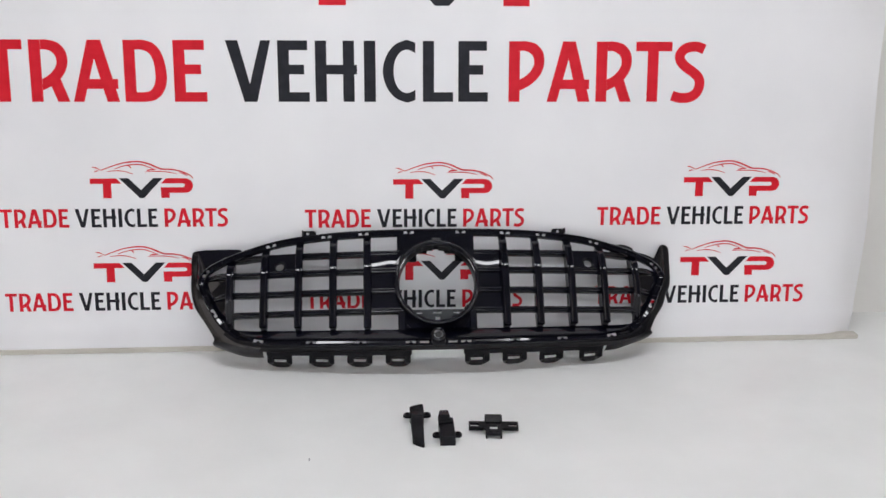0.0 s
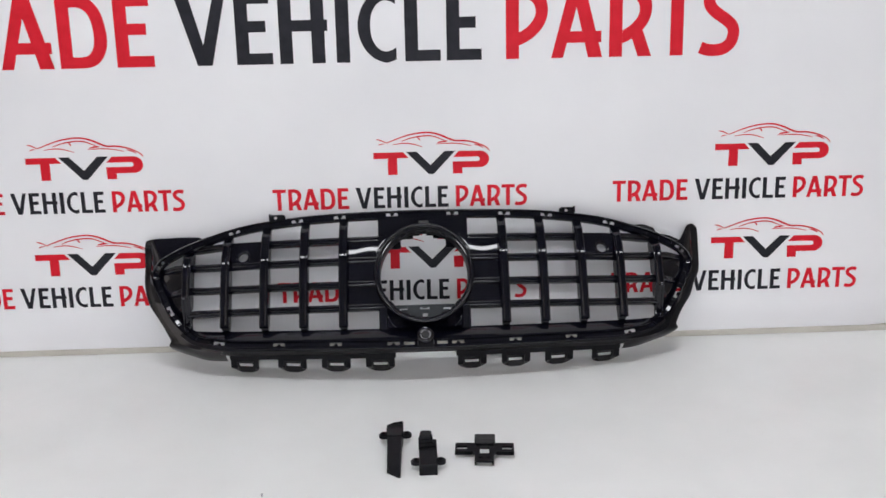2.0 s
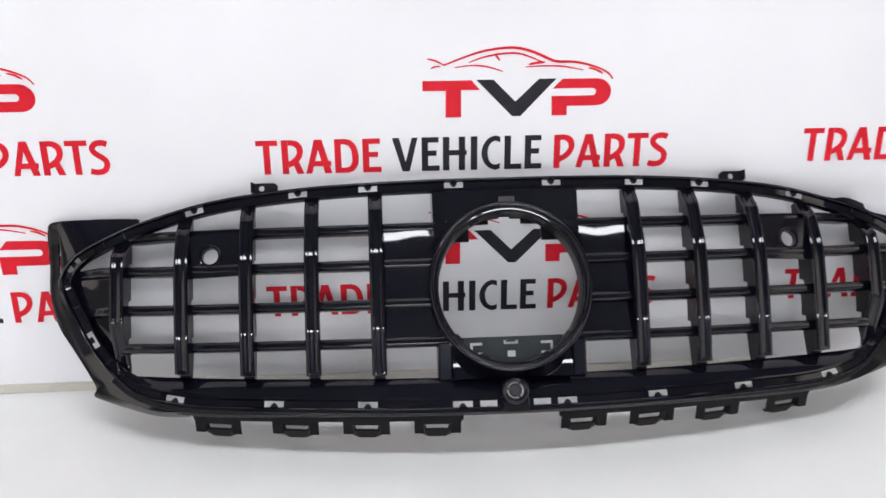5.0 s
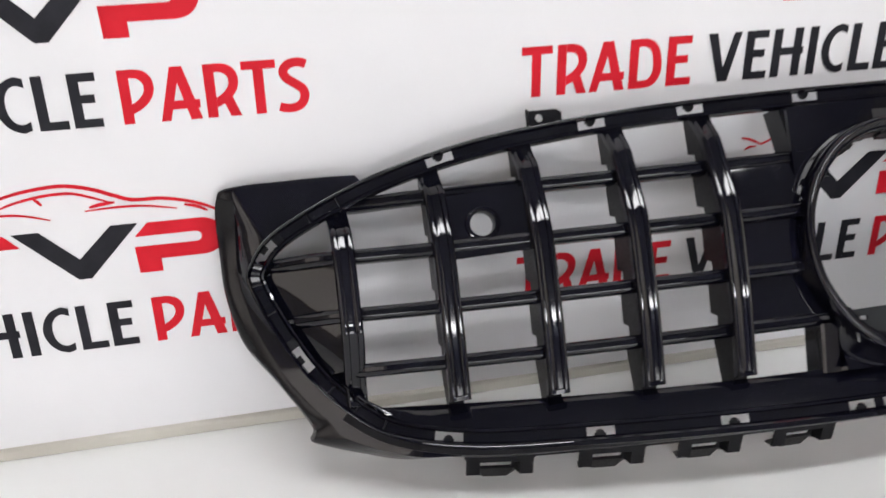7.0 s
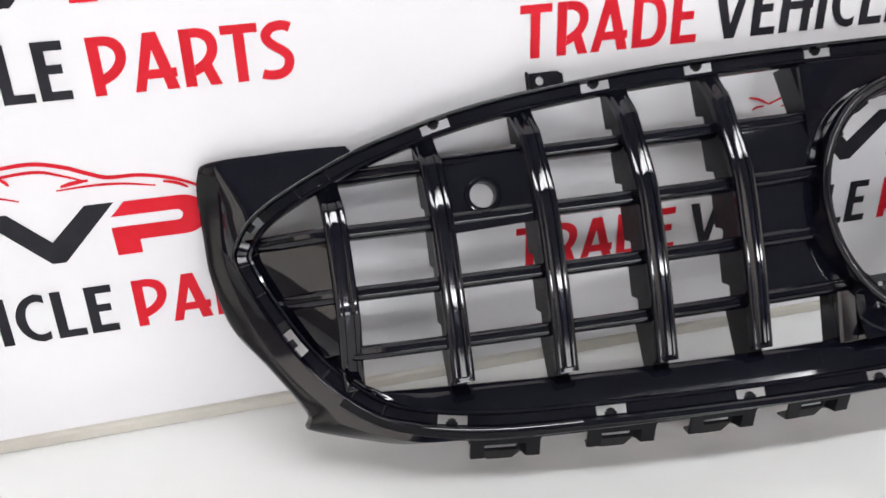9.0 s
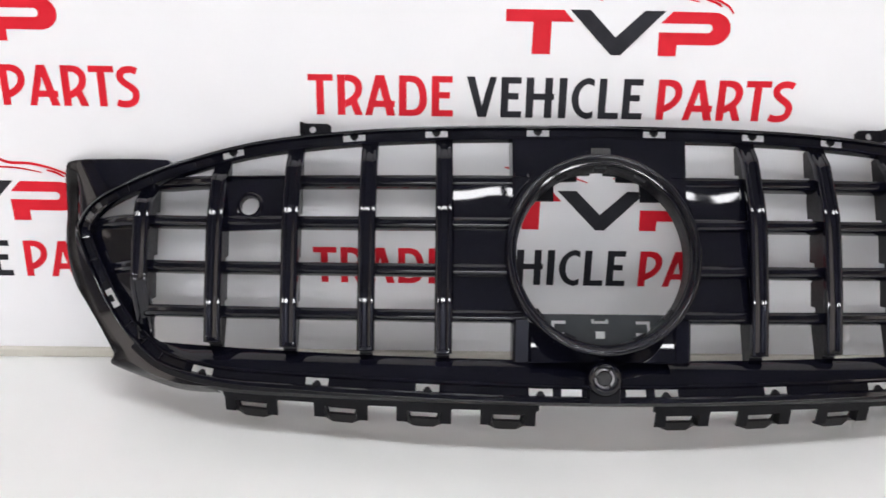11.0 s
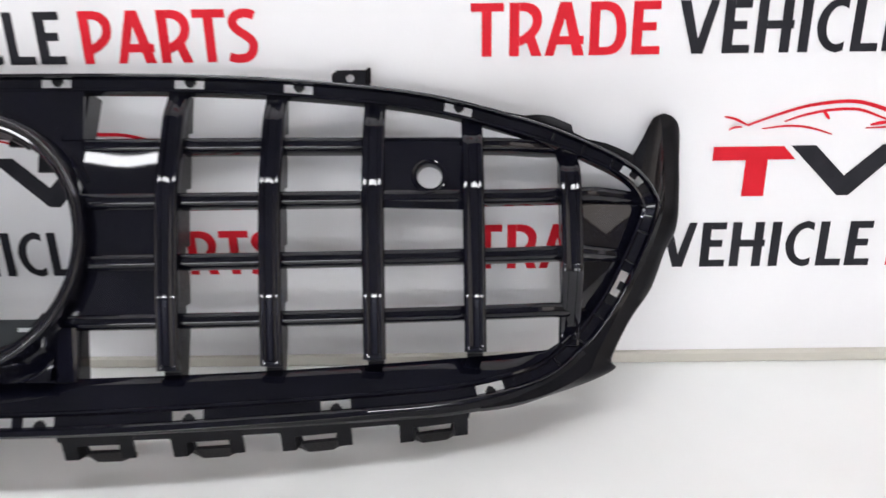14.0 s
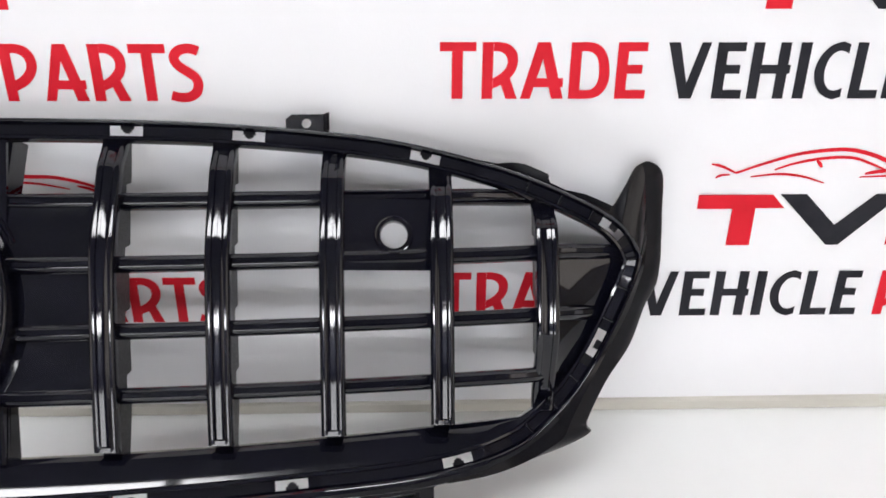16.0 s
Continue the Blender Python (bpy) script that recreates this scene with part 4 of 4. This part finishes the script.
RIGHT_SEAM = [(0.4335, 0.2010), (0.4460, 0.2000), (0.4600, 0.1945), (0.4690, 0.1910), (0.4775, 0.2030), (0.4855, 0.2175), (0.4905, 0.2185), (0.4925, 0.2100), (0.4938, 0.2000), (0.4955, 0.1874), (0.4964, 0.1737),
              (0.4950, 0.1540), (0.4895, 0.1360), (0.4820, 0.1170), (0.4690, 0.0940), (0.4545, 0.0695), (0.4420, 0.0480), (0.4380, 0.0400), (0.4340, 0.0330), (0.4200, 0.0245), (0.4000, 0.0160), (0.3760, 0.0100), (0.3530, 0.0070)]
RIGHT_OUT = [(0.4335, 0.2014), (0.4460, 0.2009), (0.4610, 0.1953), (0.4700, 0.1914), (0.4808, 0.2062), (0.4908, 0.2207), (0.4985, 0.2213), (0.5050, 0.2165), (0.5080, 0.2085), (0.5082, 0.1900), (0.5088, 0.1737), (0.5084, 0.1560), (0.5060, 0.1390), (0.4975, 0.1230), (0.4865, 0.0960), (0.4685, 0.0710), (0.4555, 0.0480), (0.4532, 0.0405), (0.4555, 0.0350), (0.4370, 0.0260), (0.4080, 0.0165), (0.3800, 0.0080), (0.3540, 0.0045)]
wing("right_wing", "black side panel rising to a flat-topped horn", 1, on_rim(RIGHT_RIM), RIGHT_SEAM, RIGHT_OUT, SEMI, SATIN, 0.12)
# stepped flange behind the upper right of the rim
TOPS = [(0.372, 0.0), (0.386, 0.0012), (0.3965, 0.0056), (0.4035, 0.0068), (0.4185, 0.0062), (0.4225, 0.0012), (0.433, 0.0008), (0.446, 0.0040), (0.460, 0.0052), (0.468, 0.0060)]
rows = []
for (xa, ta), (xb, tb) in zip(TOPS, TOPS[1:]):
    for i in range(4):
        x, top = xa + (xb - xa) * i / 4, ta + (tb - ta) * i / 4
        m = step_near(x, 0.25 - 0.3 * max(0, x - 0.25))
        (x0, v0), n = even[m], inward(m)
        w = rim_w(x0, v0)
        rows.append([gp(x0 - n[0] * top, v0 - n[1] * top, w - 0.0012), gp(x0 - n[0] * top, v0 - n[1] * top, w - 0.0045), gp(x0 + n[0] * 0.0025, v0 + n[1] * 0.0025, w - 0.0095), gp(x0 + n[0] * 0.0025, v0 + n[1] * 0.0025, w - 0.0062)])
part("rear_flange", mesh_of("rear_flange", *sheet(rows, close_v=True, caps=True), SATIN, sharp=30), grille)

# ---- loose fittings on the floor ----
FL = -0.003


def loft(stations, chamfer=0.0015):
    """A body through stations of (y, x0, x1, z0, z1)."""
    c = chamfer
    rows = [[Vector((x0, y, z0)), Vector((x1, y, z0)), Vector((x1, y, z1 - c)), Vector((x1 - c, y, z1)), Vector((x0 + c, y, z1)), Vector((x0, y, z1 - c))] for y, x0, x1, z0, z1 in stations]
    return sheet(rows, close_v=True, caps=True)


def ear(x, y, z, sx, r=0.0074):
    """A round screw lug with a neck."""
    out = [(x - sx * r * 1.5, y + r * 0.95), (x, y + r)] + [(x + sx * r * math.sin(radians(a)), y + r * math.cos(radians(a))) for a in range(15, 180, 15)] + [(x, y - r), (x - sx * r * 1.5, y - r * 0.95)]
    return plate(out, [circle(x, y, 0.0034, 20)], lambda a, b, t: Vector((a, b, z + t)), 0.0, 0.004)


def lug_ring(x, y, z):
    return lathe([(0.0052, 0.0040), (0.0052, 0.0062), (0.0036, 0.0062), (0.0034, 0.0040)], 20, lambda a, r, h: Vector((x + r * math.cos(a), y + r * math.sin(a), z + h)))


long_bracket = thing("long_bracket", pose(-0.0520, -0.394, FL), "long black plastic bracket with two screw ears on the floor", "bracket", "grille fittings")
part("body", mesh_of("body", *loft([(-0.071, 0.0055, 0.0085, 0.0, 0.004), (-0.060, -0.0080, 0.0085, 0.0, 0.009), (-0.052, -0.0105, 0.0086, 0.0, 0.0125), (0.010, -0.0122, 0.0092, 0.0, 0.017), (0.0185, -0.0125, 0.0100, 0.0, 0.0175)]), SATIN, sharp=28), long_bracket)
part("head", mesh_of("head", *loft([(0.0180, -0.0125, 0.0105, 0.0, 0.0180), (0.0255, -0.0140, 0.0110, 0.0, 0.0195), (0.047, -0.0140, 0.0110, 0.0, 0.0205), (0.053, -0.0065, 0.0110, 0.0, 0.0205), (0.058, 0.0060, 0.0108, 0.0, 0.0200)]), SEMI, sharp=28), long_bracket, "shinier slanted head")
for sx in (-1, 1):
    part("screw_ear", mesh_of("screw_ear", *join(ear(sx * 0.0172 - 0.001, 0.0325, 0.008, sx), lug_ring(sx * 0.0172 - 0.001, 0.0325, 0.008)), SATIN, sharp=30), long_bracket)
part("side_clip", mesh_of("side_clip", *loft([(-0.058, -0.0110, -0.0060, 0.0, 0.006), (-0.033, -0.0112, -0.0060, 0.0, 0.0135), (-0.040, -0.0100, -0.0060, 0.0, 0.0120)], 0.001), SATIN), long_bracket)

short_bracket = thing("short_bracket", pose(-0.0040, -0.4255, FL), "short black plastic bracket with two screw ears and ribbed top", "bracket", "grille fittings")
part("body", mesh_of("body", *loft([(-0.0345, -0.0125, 0.0125, 0.0, 0.014), (-0.0335, -0.0130, 0.0130, 0.0, 0.017), (0.010, -0.0128, 0.0128, 0.0, 0.021), (0.026, -0.0132, 0.0126, 0.0, 0.023)]), SATIN, sharp=28), short_bracket)
for k in range(3):
    part("rib", mesh_of("rib", *loft([(0.006 + k * 0.0075, -0.0125 + k * 0.001, 0.0125 - k * 0.0025, 0.018, 0.0235 + 0.0015 * k), (0.0105 + k * 0.0075, -0.0125 + k * 0.001, 0.0125 - k * 0.0025, 0.018, 0.0255 + 0.0015 * k)], 0.001), SATIN, sharp=28), short_bracket, m=pose(0, 0, 0, 0, 0, 8))
part("cap", mesh_of("cap", *loft([(0.0255, -0.0128, 0.0070, 0.0, 0.0285), (0.036, -0.0110, 0.0050, 0.0, 0.0320), (0.041, -0.0060, 0.0030, 0.0, 0.0300)]), GLOSS, sharp=28), short_bracket, "shiny black rounded end")
for sx in (-1, 1):
    part("screw_ear", mesh_of("screw_ear", *join(ear(sx * 0.0178, -0.0130, 0.007, sx), lug_ring(sx * 0.0178, -0.0130, 0.007)), SATIN, sharp=30), short_bracket)

cross_bracket = thing("cross_bracket", pose(0.0787, -0.4055, FL, 0, 0, -4.5), "cross-shaped black plastic bracket with slotted arms", "bracket", "grille fittings")
arm_out = [(-0.0430, -0.0125), (-0.0170, -0.0125), (-0.0135, -0.0190), (-0.0135, -0.0365), (0.0135, -0.0365), (0.0135, -0.0190), (0.0170, -0.0125), (0.0430, -0.0125), (0.0430, 0.0125), (0.0160, 0.0125), (-0.0160, 0.0125), (-0.0430, 0.0125)]
slot = lambda cx: [(cx - 0.0070, -0.0050), (cx + 0.0070, -0.0050), (cx + 0.0070, 0.0040), (cx - 0.0070, 0.0040)]
arm_holes = [slot(-0.0330), slot(0.0330), [(-0.0068, -0.0165), (0.0068, -0.0165), (0.0068, 0.0020), (0.0135, 0.0020), (0.0135, 0.0105), (-0.0135, 0.0105), (-0.0135, 0.0020), (-0.0068, 0.0020)],
             [(-0.0085, -0.0285), (-0.0025, -0.0285), (-0.0025, -0.0260), (-0.0085, -0.0260)], [(0.0025, -0.0285), (0.0085, -0.0285), (0.0085, -0.0260), (0.0025, -0.0260)]]
part("cross_plate", mesh_of("cross_plate", *plate(arm_out, arm_holes, lambda a, b, t: Vector((a, b, 0.0060 + t + 0.001 * math.sin((b + 0.05) * 20))), 0.0, 0.0035), SATIN, sharp=30), cross_bracket)
for sx in (-1, 1):
    for y0 in (-0.0125, 0.0095):
        part("arm_rib", mesh_of("arm_rib", *loft([(y0, min(sx * 0.017, sx * 0.043), max(sx * 0.017, sx * 0.043), 0.0045, 0.0105), (y0 + 0.003, min(sx * 0.017, sx * 0.043), max(sx * 0.017, sx * 0.043), 0.0045, 0.0105)], 0.0006), SATIN), cross_bracket)
    part("leg_rib", mesh_of("leg_rib", *loft([(-0.033, min(sx * 0.0110, sx * 0.0140), max(sx * 0.0110, sx * 0.0140), 0.0, 0.009), (-0.013, min(sx * 0.0110, sx * 0.0140), max(sx * 0.0110, sx * 0.0140), 0.0, 0.0095)], 0.0006), SATIN), cross_bracket)
part("back_block", mesh_of("back_block", *loft([(0.0120, -0.0145, 0.0150, 0.0, 0.0110), (0.0150, -0.0150, 0.0155, 0.0, 0.0150), (0.026, -0.0150, 0.0155, 0.0, 0.0175)]), MATTE, sharp=28), cross_bracket, "matt black upright block")

# a crumb of dirt on the floor
crumb = tagged(new("crumb", mesh_of("crumb", *loft([(-0.0045, -0.0006, 0.0007, 0.0, 0.0008), (-0.0015, -0.0014, 0.0012, 0.0, 0.0016), (0.0020, -0.0011, 0.0014, 0.0, 0.0014), (0.0045, -0.0004, 0.0006, 0.0, 0.0007)], 0.0003), PALE)), "tiny grey crumb of dirt on the floor", "crumb")
crumb.matrix_basis = pose(-0.2330, -0.4963, FL, 0, 0, 8)
